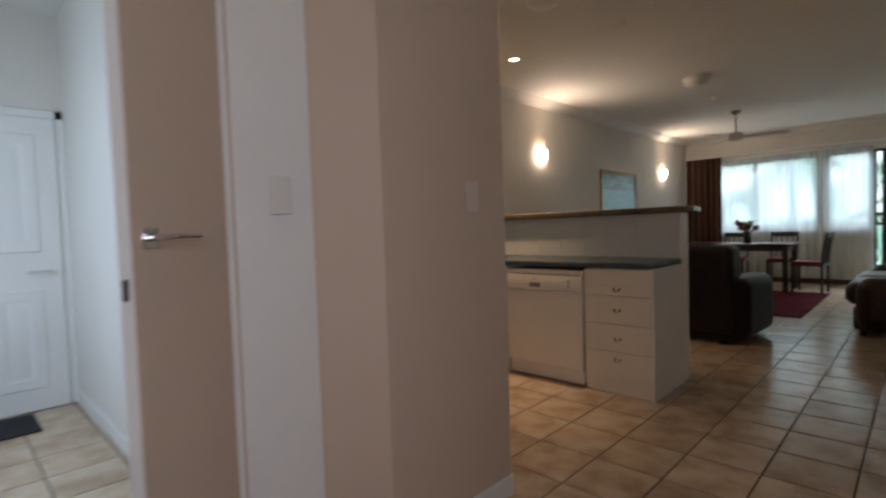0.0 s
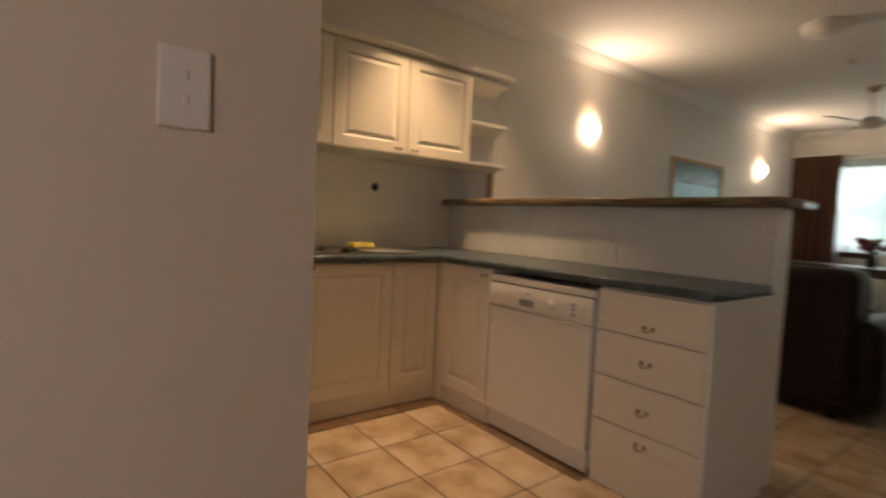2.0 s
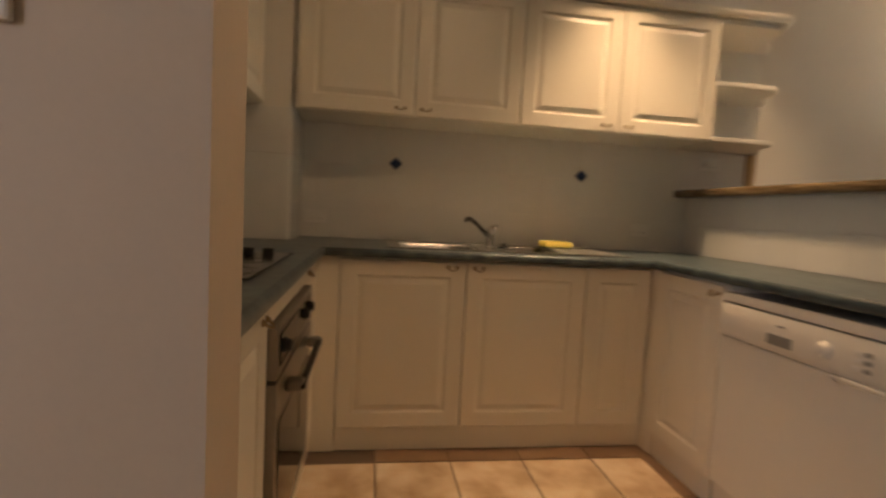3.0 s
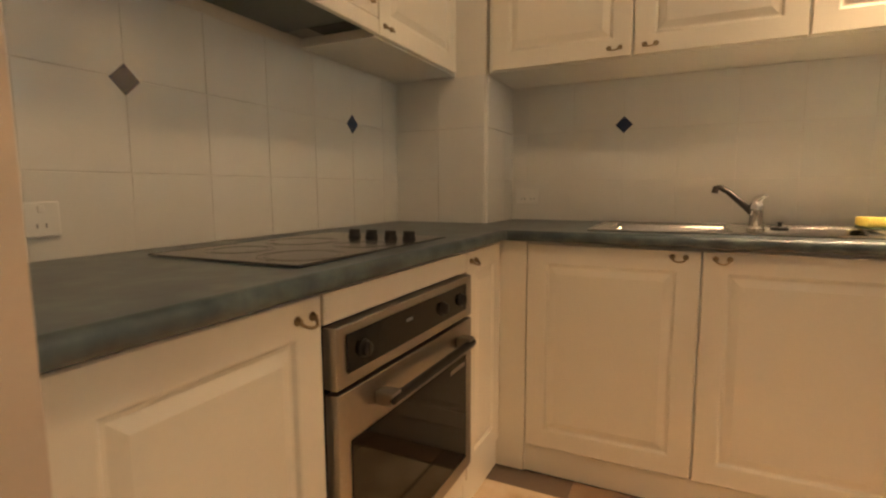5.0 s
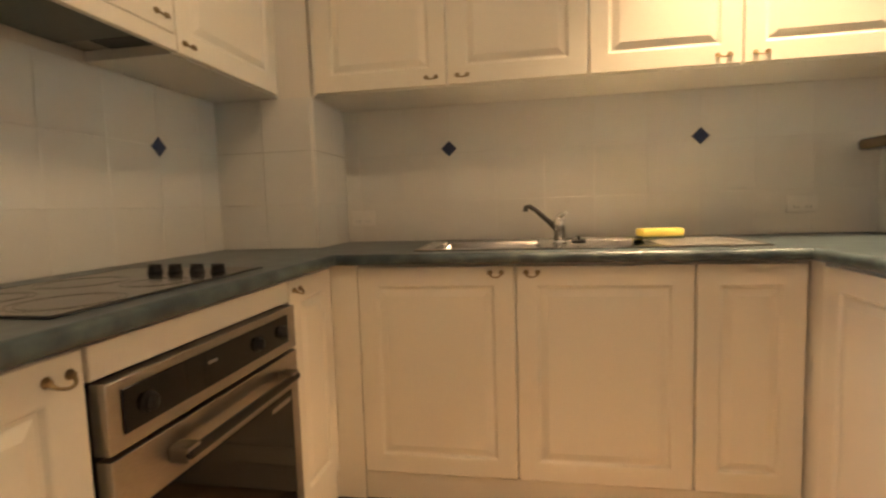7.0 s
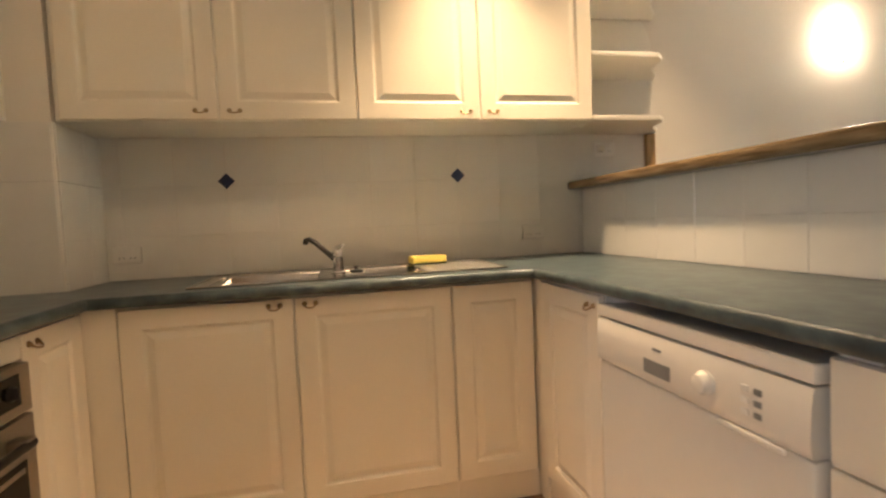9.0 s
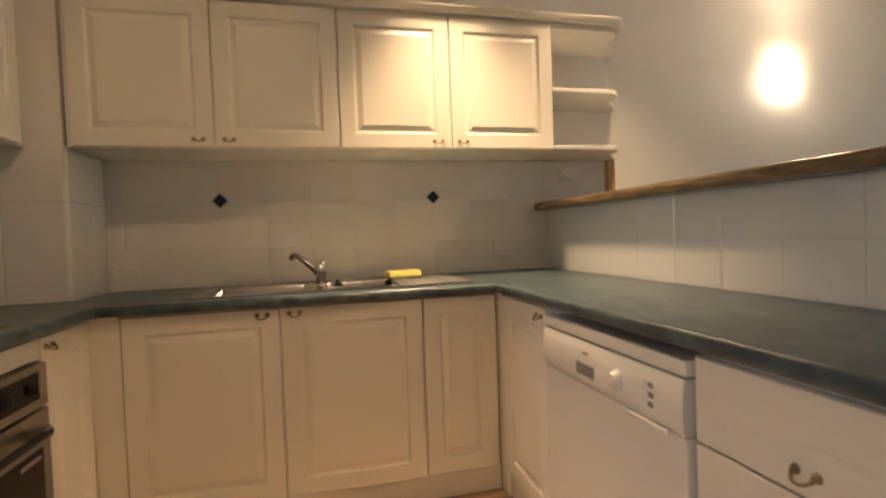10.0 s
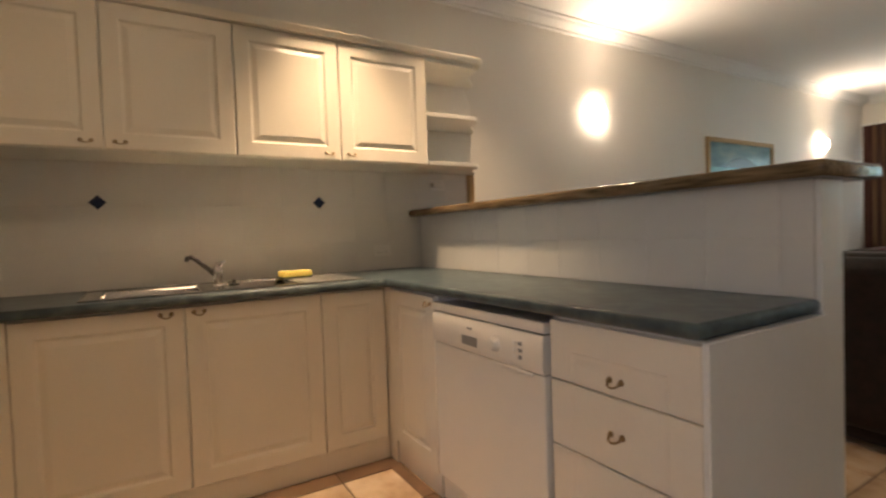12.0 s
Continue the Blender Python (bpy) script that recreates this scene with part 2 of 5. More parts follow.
GOLD = surface("gilt_frame", (0.34, 0.20, 0.07), 0.4, 0.5, grain=80, vary=0.2, bump=0.1)
LAKE = mottled("teal_water_print", ((0.16, 0.42, 0.46), (0.30, 0.58, 0.60)), 9, 0.12, stretch=(1, 1, 4))
SLATE = surface("slate_hill_print", (0.10, 0.13, 0.15), 0.15, grain=20, vary=0.2, bump=0)
PRINT = mottled("blue_grey_print", ((0.10, 0.19, 0.23), (0.20, 0.33, 0.37), (0.32, 0.42, 0.42)), 3.2, 0.15, stretch=(1, 1, 3))


# ---- building blocks ----
def add_box(bm, a, b, bevel=0.0, seg=1):
    """A box between two corners, added to bm, with its own edges rounded."""
    lo, hi = [min(p, q) for p, q in zip(a, b)], [max(p, q) for p, q in zip(a, b)]
    part_bm = bmesh.new()
    bmesh.ops.create_cube(part_bm, size=1.0)
    for v in part_bm.verts:
        v.co = [lo[i] + (v.co[i] + 0.5) * (hi[i] - lo[i]) for i in range(3)]
    if bevel:
        bmesh.ops.bevel(part_bm, geom=part_bm.edges[:], offset=bevel, segments=seg, profile=0.5, affect="EDGES", clamp_overlap=True)
    merge(bm, part_bm)
    return bm


def merge(bm, other, m=None):
    if m is not None:
        bmesh.ops.transform(other, matrix=m, verts=other.verts[:])
    data = bpy.data.meshes.new("tmp")
    other.to_mesh(data)
    other.free()
    bm.from_mesh(data)
    bpy.data.meshes.remove(data)


def box(a, b, bevel=0.0, seg=1):
    return add_box(bmesh.new(), a, b, bevel, seg)


def add_tube(bm, points, r, sides=8, caps=True):
    """A round bar through the points; r may be a list."""
    points = [Vector(p) for p in points]
    radii = r if isinstance(r, (list, tuple)) else [r] * len(points)
    rings, side = [], None
    for i, p in enumerate(points):
        way = (points[min(i + 1, len(points) - 1)] - points[max(i - 1, 0)]).normalized()
        if side is None:
            side = way.orthogonal().normalized()
        side = (side - way * side.dot(way)).normalized()
        other = way.cross(side)
        rings.append([bm.verts.new(p + radii[i] * (math.cos(2 * math.pi * k / sides) * side + math.sin(2 * math.pi * k / sides) * other)) for k in range(sides)])
    for one, two in zip(rings, rings[1:]):
        for k in range(sides):
            bm.faces.new((one[k], one[(k + 1) % sides], two[(k + 1) % sides], two[k]))
    if caps:
        bm.faces.new(rings[0][::-1])
        bm.faces.new(rings[-1])
    return bm


def tube(points, r, sides=8):
    return add_tube(bmesh.new(), points, r, sides)


def lathe(profile, sides=24, centre=(0, 0, 0)):
    """A turned shape from (radius, height) pairs."""
    bm, rings = bmesh.new(), []
    for r, z in profile:
        rings.append([bm.verts.new((centre[0] + max(r, 1e-4) * math.cos(2 * math.pi * k / sides), centre[1] + max(r, 1e-4) * math.sin(2 * math.pi * k / sides), centre[2] + z)) for k in range(sides)])
    for one, two in zip(rings, rings[1:]):
        for k in range(sides):
            bm.faces.new((one[k], one[(k + 1) % sides], two[(k + 1) % sides], two[k]))
    bm.faces.new(rings[0][::-1])
    bm.faces.new(rings[-1])
    return bm


def prism(outline, z0, z1, bevel=0.0):
    bm = bmesh.new()
    low, high = [bm.verts.new((x, y, z0)) for x, y in outline], [bm.verts.new((x, y, z1)) for x, y in outline]
    n = len(outline)
    bm.faces.new(low[::-1])
    bm.faces.new(high)
    for k in range(n):
        bm.faces.new((low[k], low[(k + 1) % n], high[(k + 1) % n], high[k]))
    bmesh.ops.recalc_face_normals(bm, faces=bm.faces[:])
    if bevel:
        bmesh.ops.bevel(bm, geom=bm.edges[:], offset=bevel, segments=2, profile=0.5, affect="EDGES", clamp_overlap=True)
    return bm


def mesh_of(name, bm, material, smooth=True):
    bmesh.ops.recalc_face_normals(bm, faces=bm.faces[:])
    data = bpy.data.meshes.new(name)
    bm.to_mesh(data)
    bm.free()
    data.materials.append(material)
    if smooth:
        data.shade_smooth()
        data.set_sharp_from_angle(angle=radians(38))
        mean = sum(f.area for f in data.polygons) / len(data.polygons)
        for f in data.polygons:
            if len(f.vertices) == 4 and f.area > 4 * mean:
                f.use_smooth = False
    return data


def part(name, bm, material, parent, label="", smooth=True):
    ob = new(name, mesh_of(name, bm, material, smooth))
    ob.parent = parent
    return tagged(ob, label)


def thing(name, m, label, category, group="", kind=""):
    ob = new(name)
    ob.matrix_world = m
    ob.empty_display_size = 0.1
    return tagged(ob, label, category, group, kind)


def single(name, bm, material, label, category, m=None, group="", kind="", smooth=True):
    ob = new(name, mesh_of(name, bm, material, smooth))
    if m is not None:
        ob.matrix_world = m
    return tagged(ob, label, category, group, kind)


def structure(name, bm, material, label="", category=""):
    return single(name, bm, material, label or name.replace("_", " "), category or name.split("_")[0], kind="structure", smooth=False)


def panel_door(w, h, t=0.019):
    """A routed cabinet door in x and z, its face at y = 0 looking to -y, its back at y = t."""
    loops = [(0, t), (0, 0.003), (0.003, 0), (0.064, 0), (0.068, 0.0012), (0.074, 0.0078), (0.080, 0.0084), (0.103, 0.0004)]
    bm, rings = bmesh.new(), []
    for inset, depth in loops:
        inset = min(inset, 0.40 * min(w, h))
        rings.append([bm.verts.new(c) for c in ((inset, depth, inset), (w - inset, depth, inset), (w - inset, depth, h - inset), (inset, depth, h - inset))])
    for one, two in zip(rings, rings[1:]):
        for k in range(4):
            bm.faces.new((one[k], one[(k + 1) % 4], two[(k + 1) % 4], two[k]))
    bm.faces.new(rings[-1])
    bm.faces.new(rings[0][::-1])
    return bm


def drawer_slice(w, z0, z1, low, high, t=0.019):
    """One drawer front cut from a tall routed panel that runs from low to high; its own face spans z0 to z1."""
    profile = [(0, 0.003), (0.003, 0), (0.084, 0), (0.090, 0.0018), (0.098, 0.0024), (0.116, 0.0004)]

    def depth(x, z):
        edge = min(x, w - x, z - low, high - z)
        for (a, p), (b, q) in zip(profile, profile[1:]):
            if edge <= b:
                return p + (q - p) * max(edge - a, 0) / (b - a)
        return profile[-1][1]

    xs = sorted({i for i, _ in profile} | {w - i for i, _ in profile})
    zs = sorted({z0, z1, z0 + 0.003, z1 - 0.003} | {z for i, _ in profile for z in (low + i, high - i) if z0 < z < z1})
    bm = bmesh.new()
    grid = [[bm.verts.new((x, depth(x, z) + (0.003 if z in (z0, z1) else 0), z - z0)) for x in xs] for z in zs]
    for one, two in zip(grid, grid[1:]):
        for k in range(len(xs) - 1):
            bm.faces.new((one[k], one[k + 1], two[k + 1], two[k]))
    rim = grid[0] + [row[-1] for row in grid[1:]] + grid[-1][-2::-1] + [row[0] for row in grid[-2:0:-1]]
    back = [bm.verts.new((v.co.x, t, v.co.z)) for v in rim]
    for k in range(len(rim)):
        bm.faces.new((rim[k], back[k], back[(k + 1) % len(rim)], rim[(k + 1) % len(rim)]))
    bm.faces.new(back)
    return bm


def bow_handle(x, z, w=0.038, drop=0.013):
    """A drooping brass bow on two rosettes, standing off a face at y = 0."""
    points = []
    for k in range(11):
        a = math.pi * k / 10
        points.append((x - w / 2 * math.cos(a), -0.006 - 0.016 * math.sin(a), z + 0.010 - drop * math.sin(a) ** 0.8 - 0.004))
    bm = tube(points, [0.0029 if 1 < k < 9 else 0.0038 for k in range(11)], 8)
    for s in (-1, 1):
        knob = lathe([(0.001, 0), (0.009, 0.001), (0.008, 0.004), (0.005, 0.007), (0.0045, 0.010)], 10)
        merge(bm, knob, pose(x + s * w / 2, 0, z + 0.006, 90, 0, 0))
    return bm


# ---- setting ----
XW, YS, YB, YW = -3.2, 0.85, 3.53, 10.5
HALL, HALL_IN, HALL_END = -0.978, -1.115, 1.502
RIGHT = 1.0

floor = structure("floor", box((-4.3, -1.3, -0.10), (RIGHT + 0.1, YW + 0.1, -0.004)), FLOOR_GROUT, "sand-coloured ceramic tiles with brown grout", "floor")
ceiling = structure("ceiling", box((-4.3, -1.3, CEIL), (RIGHT + 0.1, YW + 0.1, CEIL + 0.12)), CEILING, "flat matt white painted ceiling", "ceiling")
wall_west = structure("wall_west", box((XW - 0.12, 0.95, 0), (XW, YW, CEIL)), PAINT, "cream painted long wall beside kitchen and living area", "wall")
wall_stove = structure("wall_stove", box((-4.1, 0.47, 0), (-1.236, YS, CEIL)), PAINT, "cream painted wall behind the hob", "wall")
structure("wall_nib", box((XW, YS, 0), (-2.85, 1.282, CEIL)), PAINT, "tiled square nib in the kitchen corner", "wall")
structure("wall_hall", prism([(HALL, HALL_END), (HALL_IN, HALL_END), (HALL_IN, YS), (-1.236, YS), (-1.236, 0.42), (-1.155, 0.42), (-1.125, 0.672), (HALL, 0.842)], 0, CEIL), HALL_PAINT, "beige painted wall end with a splayed corner", "wall")
structure("wall_door_south", box((-1.236, -1.2, 0), (-1.155, -0.42, CEIL)), HALL_PAINT, "beige painted wall beside the doorway", "wall")
structure("wall_door_head", box((-1.236, -0.42, 2.08), (-1.155, 0.42, CEIL)), HALL_PAINT, "beige painted wall over the doorway", "wall")
structure("wall_south", box((-1.155, -1.3, 0), (RIGHT + 0.1, -1.2, CEIL)), HALL_PAINT, "beige painted end wall of the hall", "wall")
bm = box((RIGHT, -0.2, 0), (RIGHT + 0.1, YW, CEIL))
add_box(bm, (RIGHT, -1.2, 0), (RIGHT + 0.1, -1.05, CEIL))
add_box(bm, (RIGHT, -1.05, 0), (RIGHT + 0.1, -0.2, 0.85))
add_box(bm, (RIGHT, -1.05, 2.15), (RIGHT + 0.1, -0.2, CEIL))
structure("wall_east", bm, PAINT, "cream painted long wall of hall and living area", "wall")
structure("wall_entry_west", box((-4.2, -1.2, 0), (-4.1, 0.85, CEIL)), PAINT, "cream painted wall round the front door", "wall")
bm = box((-4.1, -1.3, 0), (-3.4, -1.2, CEIL))
add_box(bm, (-2.0, -1.3, 0), (-1.236, -1.2, CEIL))
add_box(bm, (-3.4, -1.3, 0), (-2.0, -1.2, 0.8))
add_box(bm, (-3.4, -1.3, 2.25), (-2.0, -1.2, CEIL))
structure("wall_entry_south", bm, PAINT, "cream painted entry wall with a window opening", "wall")
structure("door_reveal", prism([(-1.1552, 0.424), (-1.1255, 0.668), (-1.1215, 0.666), (-1.1512, 0.424)], 0.0, CEIL - 0.002), TRIM, "white painted lining beside the hall door", "trim")

# the bar wall behind the peninsula
structure("wall_bar", box((XW, YB + 0.006, 0), (-0.956, 3.67, 1.226)), PAINT, "low cream painted wall that carries the bar top", "wall")

# window wall with two windows and a sliding door
WX0, WX1, W2X0, W2X1, DX1 = -2.95, -1.03, -0.92, -0.32, 0.52
SILL, HEAD = 1.0, 2.24
bm = box((XW - 0.12, YW, 0), (WX0, YW + 0.14, CEIL))
add_box(bm, (WX0, YW, 0), (WX1, YW + 0.14, SILL))
add_box(bm, (WX0, YW, HEAD), (WX1, YW + 0.14, CEIL))
add_box(bm, (WX1, YW, 0), (W2X0, YW + 0.14, CEIL))
add_box(bm, (W2X0, YW, 0), (W2X1, YW + 0.14, SILL))
add_box(bm, (W2X0, YW, HEAD), (DX1, YW + 0.14, CEIL))
add_box(bm, (DX1, YW, 0), (RIGHT + 0.1, YW + 0.14, CEIL))
structure("wall_north", bm, PAINT, "cream painted wall with windows and a glazed door", "wall")


def window(name, x0, x1, z0, z1, bars, label):
    top = tagged(thing(name, pose(x0, YW + 0.05, z0), label, "window", kind="structure"))
    w, h = x1 - x0, z1 - z0
    for nm, a, b in (("window_frame", (0, 0, 0), (w, 0.05, 0.045)), ("window_frame", (0, 0, h - 0.045), (w, 0.05, h)),
                     ("window_frame", (0, 0, 0.045), (0.045, 0.05, h - 0.045)), ("window_frame", (w - 0.045, 0, 0.045), (w, 0.05, h - 0.045))):
        part(nm, box(a, b, 0.003), FRAME_DARK, top)
    edges = [0.045] + [b * w for b in bars] + [w - 0.045]
    for b in bars:
        part("mullion", box((b * w - 0.025, 0.001, 0.045), (b * w + 0.025, 0.049, h - 0.045), 0.003), FRAME_DARK, top)
    for l, r in zip(edges, edges[1:]):
        pane = part("pane", box((l, 0.022, 0.045), (r, 0.026, h - 0.045)), GLASS, top)
        pane.visible_shadow = False
    return top


window("window_1", WX0, WX1, SILL, HEAD, (0.5,), "wide window with a dark frame behind sheer curtains")
window("window_2", W2X0, W2X1, SILL, HEAD, (), "narrow window with a dark frame behind a sheer")
door = window("sliding_door_1", W2X1, DX1, 0.0, HEAD, (0.16, 0.96), "glazed sliding balcony door with dark bronze frame, ajar")
part("mid_rail", box((0.045, 0.0, 1.16), (0.15 * (DX1 - W2X1), 0.05, 1.21), 0.003), FRAME_DARK, door)
part("stile", box((0.15 * (DX1 - W2X1), -0.03, 0.02), (0.15 * (DX1 - W2X1) + 0.075, 0.0, HEAD - 0.03), 0.004), FRAME_DARK, door)

# cornice, skirting
def cornice(name, a, b, inward):
    """A stepped plaster cornice along a wall top from a to b; inward points into the room."""
    profile = [(0, 0), (0.105, 0), (0.105, -0.014), (0.088, -0.020), (0.075, -0.040), (0.045, -0.062), (0.026, -0.072), (0.024, -0.088), (0.0, -0.092)]
    bm, rings = bmesh.new(), []
    for p in (a, b):
        rings.append([bm.verts.new((p[0] + inward[0] * d, p[1] + inward[1] * d, CEIL + z)) for d, z in profile])
    n = len(profile)
    for k in range(n):
        bm.faces.new((rings[0][k], rings[0][(k + 1) % n], rings[1][(k + 1) % n], rings[1][k]))
    bm.faces.new(rings[0])
    bm.faces.new(rings[1][::-1])
    return structure(name, bm, CEILING, "white moulded plaster cornice", "cornice")


cornice("trim_cornice_west", (XW, 1.28), (XW, YW), (1, 0))
cornice("trim_cornice_north", (XW + 0.1, YW), (0.64, YW), (0, -1))
cornice("trim_cornice_east", (0.64, 6.2), (0.64, YW - 0.1), (-1, 0))
for k, (a, b) in enumerate((((XW, 3.68), (XW + 0.012, YW)), ((0.628, 4.56), (0.64, YW)), ((HALL, 0.86), (HALL + 0.012, HALL_END)),
                            ((-4.1, 0.458), (-1.24, 0.47)), ((XW + 0.012, YW - 0.012), (W2X1, YW)))):
    structure("baseboard_%d" % (k + 1), box((*a, 0), (*b, 0.09), 0.003), FLOOR_GROUT if k == 4 else TRIM, "low skirting along the wall foot", "baseboard")


# ---- kitchen ----
def handle_on(door, x, z):
    part("handle", bow_handle(x, z), BRASS, door, "small aged brass bow handle")


def cabinet(name, m, w, z0, z1, depth, doors, label, plinth=True, group="kitchen cabinets", face=0.86):
    """A carcass with routed doors; doors: (x0, x1, z0, z1, handle x, handle z). The doors' face lies at y = 0."""
    top = thing(name, m, label, "cabinet", group)
    part("body", box((0, 0.020, z0), (w, depth, z1), 0.001), CARCASS, top)
    for x0, x1, b, t, hx, hz in doors:
        d = new("door", mesh_of("door", panel_door(x1 - x0, t - b), FOIL, False))
        d.parent = top
        d.location = (x0, 0, b)
        if hx is not None:
            handle_on(d, hx - x0, hz - b)
    if plinth:
        part("plinth", box((0, 0.012, 0.0), (w, 0.030, z0 - 0.001), 0.001), FOIL, top)
    return top


FACE_EAST, FACE_NORTH, FACE_SOUTH = 90, 180, 0
G, TOPZ, BOT = 0.0034, 0.852, 0.108
XF, YF, YP = -2.573, 1.447, 2.985

# sink run: two doors, then a narrow one
cabinet("sink_cabinet", pose(XF, 1.544, 0, 0, 0, FACE_EAST), 1.113, BOT, 0.86, 0.60,
        [(G, 0.551 - G, BOT, TOPZ, 0.487, 0.824), (0.551 + G, 1.113 - G, BOT, TOPZ, 0.606, 0.824)], "cream two-door sink cabinet with routed panels")
cabinet("base_cabinet", pose(XF, 2.657, 0, 0, 0, FACE_EAST), 0.326, BOT, 0.86, 0.60, [(G, 0.316, BOT, TOPZ, None, None)], "narrow cream base cabinet with one routed door")
# corner filler beside the stove run
single("corner_post", box((XF - 0.30, YF - 0.019, 0), (XF - 0.002, 1.5435, 0.86), 0.001), FOIL, "cream filler post in the cabinet corner", "cabinet panel")
single("corner_post", box((XF - 0.030, YP + 0.001, 0), (-2.512, YP + 0.018, 0.86), 0.001), FOIL, "cream filler post at the inner corner", "cabinet panel")

# stove run, facing north: local x runs to the west
cabinet("base_cabinet", pose(HALL_IN - 0.002, YF, 0, 0, 0, FACE_NORTH), 0.466, BOT, 0.86, 0.58, [(G, 0.466 - G, BOT, TOPZ, 0.418, 0.812)], "cream base cabinet with one routed door")
cabinet("base_cabinet", pose(-2.259, YF, 0, 0, 0, FACE_NORTH), 0.316, BOT, 0.86, 0.58, [(G, 0.313, BOT, TOPZ, 0.050, 0.815)], "narrow cream base cabinet beside the oven")
oven_housing = thing("oven_housing", pose(-1.585, YF, 0, 0, 0, FACE_NORTH), "cream cabinet housing round the built-in oven", "cabinet", "kitchen cabinets")
part("side_panel", box((0.0, 0.02, BOT), (0.003, 0.58, 0.86)), CARCASS, oven_housing)
part("side_panel", box((0.669, 0.02, BOT), (0.672, 0.58, 0.86)), CARCASS, oven_housing)
part("top_rail", box((0.002, 0, 0.792), (0.670, 0.018, TOPZ), 0.002), FOIL, oven_housing)
part("bottom_rail", box((0.002, 0, BOT), (0.670, 0.018, 0.175), 0.002), FOIL, oven_housing)
part("shelf", box((0.004, 0.02, BOT), (0.668, 0.58, 0.172)), CARCASS, oven_housing)
part("plinth", box((0, 0.012, 0), (0.672, 0.030, BOT - 0.001), 0.001), FOIL, oven_housing)

oven = thing("oven", pose(-1.585, YF, 0, 0, 0, FACE_NORTH), "built-in stainless steel oven with black glass door", "oven")
part("body", box((0.012, 0.012, 0.176), (0.660, 0.55, 0.784)), BLACK, oven)
panel = part("control_panel", box((0.008, -0.020, 0.664), (0.664, 0.012, 0.786), 0.003, 2), STEEL, oven, "brushed steel control panel")
part("glass_strip", box((0.038, -0.024, 0.690), (0.614, -0.0205, 0.768), 0.0015), BLACK_GLASS, panel, "black glass control strip")
for kx in (0.092, 0.455, 0.575):
    knob = lathe([(0.019, 0), (0.019, 0.003), (0.016, 0.005), (0.015, 0.012), (0.012, 0.014)], 20)
    add_box(knob, (-0.0035, -0.014, 0.006), (0.0035, 0.014, 0.016), 0.001)
    bmk = bmesh.new()
    merge(bmk, knob, pose(kx, -0.024, 0.727, 90, 0, 0))
    part("knob", bmk, BLACK, panel, "black oven knob")
part("brand_mark", box((0.262, -0.0246, 0.738), (0.292, -0.0243, 0.745)), GREY_PRINT, panel, "small pale mark")
odoor = part("oven_door", box((0.008, -0.020, 0.182), (0.664, 0.010, 0.655), 0.003, 2), STEEL, oven, "brushed steel oven door")
part("door_glass", box((0.046, -0.023, 0.226), (0.617, -0.0203, 0.552), 0.004, 2), BLACK_GLASS, odoor, "black glass oven window")
part("handle", box((0.130, -0.070, 0.596), (0.585, -0.050, 0.616), 0.008, 3), BLACK, odoor, "black bar handle with steel ends")
for hx in (0.130, 0.545):
    part("handle_bracket", box((hx, -0.066, 0.590), (hx + 0.040, -0.0205, 0.622), 0.006, 2), STEEL, odoor, "steel handle bracket")
part("vent_mark", box((0.505, -0.0236, 0.522), (0.605, -0.0232, 0.535)), STEEL, odoor, "pale vent strip")

# peninsula run, facing south
cabinet("base_cabinet", pose(-2.541, YP, 0, 0, 0, FACE_SOUTH), 0.440, BOT, 0.86, 0.52, [(0.030, 0.437 - G, BOT, TOPZ, 0.390, 0.815)], "cream corner base cabinet with one routed door")
drawers = thing("drawer_unit", pose(-1.4175, YP, 0, 0, 0, FACE_SOUTH), "cream four-drawer base unit with brass handles", "drawers", "kitchen cabinets")
drawers.scale = (0.964, 1, 1)
part("body", box((0, 0.020, 0.03), (0.488, 0.525, 0.86), 0.001), CARCASS, drawers)
for z0, z1, hz in ((0.678, 0.852, 0.714), (0.484, 0.673, 0.572), (0.291, 0.479, 0.375), (0.112, 0.286, 0.236)):
    d = new("drawer_front", mesh_of("drawer_front", drawer_slice(0.486, z0, z1, 0.112, 0.852), FOIL, False))
    d.parent, d.location = drawers, (0.001, 0, z0)
    handle_on(d, 0.246, hz - z0)
part("plinth", box((0, 0.012, 0), (0.488, 0.030, 0.109), 0.001), FOIL, drawers)
single("end_panel", box((-0.946, YP - 0.004, 0.0), (-0.930, YB + 0.004, 0.861), 0.002), TRIM, "white laminate end panel of the peninsula", "cabinet panel")

dish = thing("dishwasher", pose(-2.093, YP, 0), "white freestanding dishwasher under the worktop", "dishwasher")
dish.scale = (0.958, 1, 1)
part("body", box((0.004, 0.03, 0.03), (0.692, 0.50, 0.832), 0.004), WHITE_GOODS, dish)
part("lid", box((0.002, -0.012, 0.802), (0.694, 0.030, 0.836), 0.005, 2), WHITE_GOODS, dish, "white top with a dark seam")
ddoor = part("door_panel", box((0.006, -0.010, 0.115), (0.690, 0.028, 0.674), 0.006, 2), WHITE_GOODS, dish)
fascia = bmesh.new()
prof = [(0.028, 0.678), (-0.012, 0.678), (-0.015, 0.682), (-0.018, 0.70), (-0.017, 0.75), (-0.014, 0.786), (-0.010, 0.797), (0.028, 0.797)]
ends = [[fascia.verts.new((x, y, z)) for y, z in prof] for x in (0.006, 0.690)]
for k in range(len(prof)):
    fascia.faces.new((ends[0][k], ends[0][(k + 1) % len(prof)], ends[1][(k + 1) % len(prof)], ends[1][k]))
fascia.faces.new(ends[0])
fascia.faces.new(ends[1][::-1])
fas = part("control_fascia", fascia, WHITE_GOODS, dish, "bowed white control fascia")
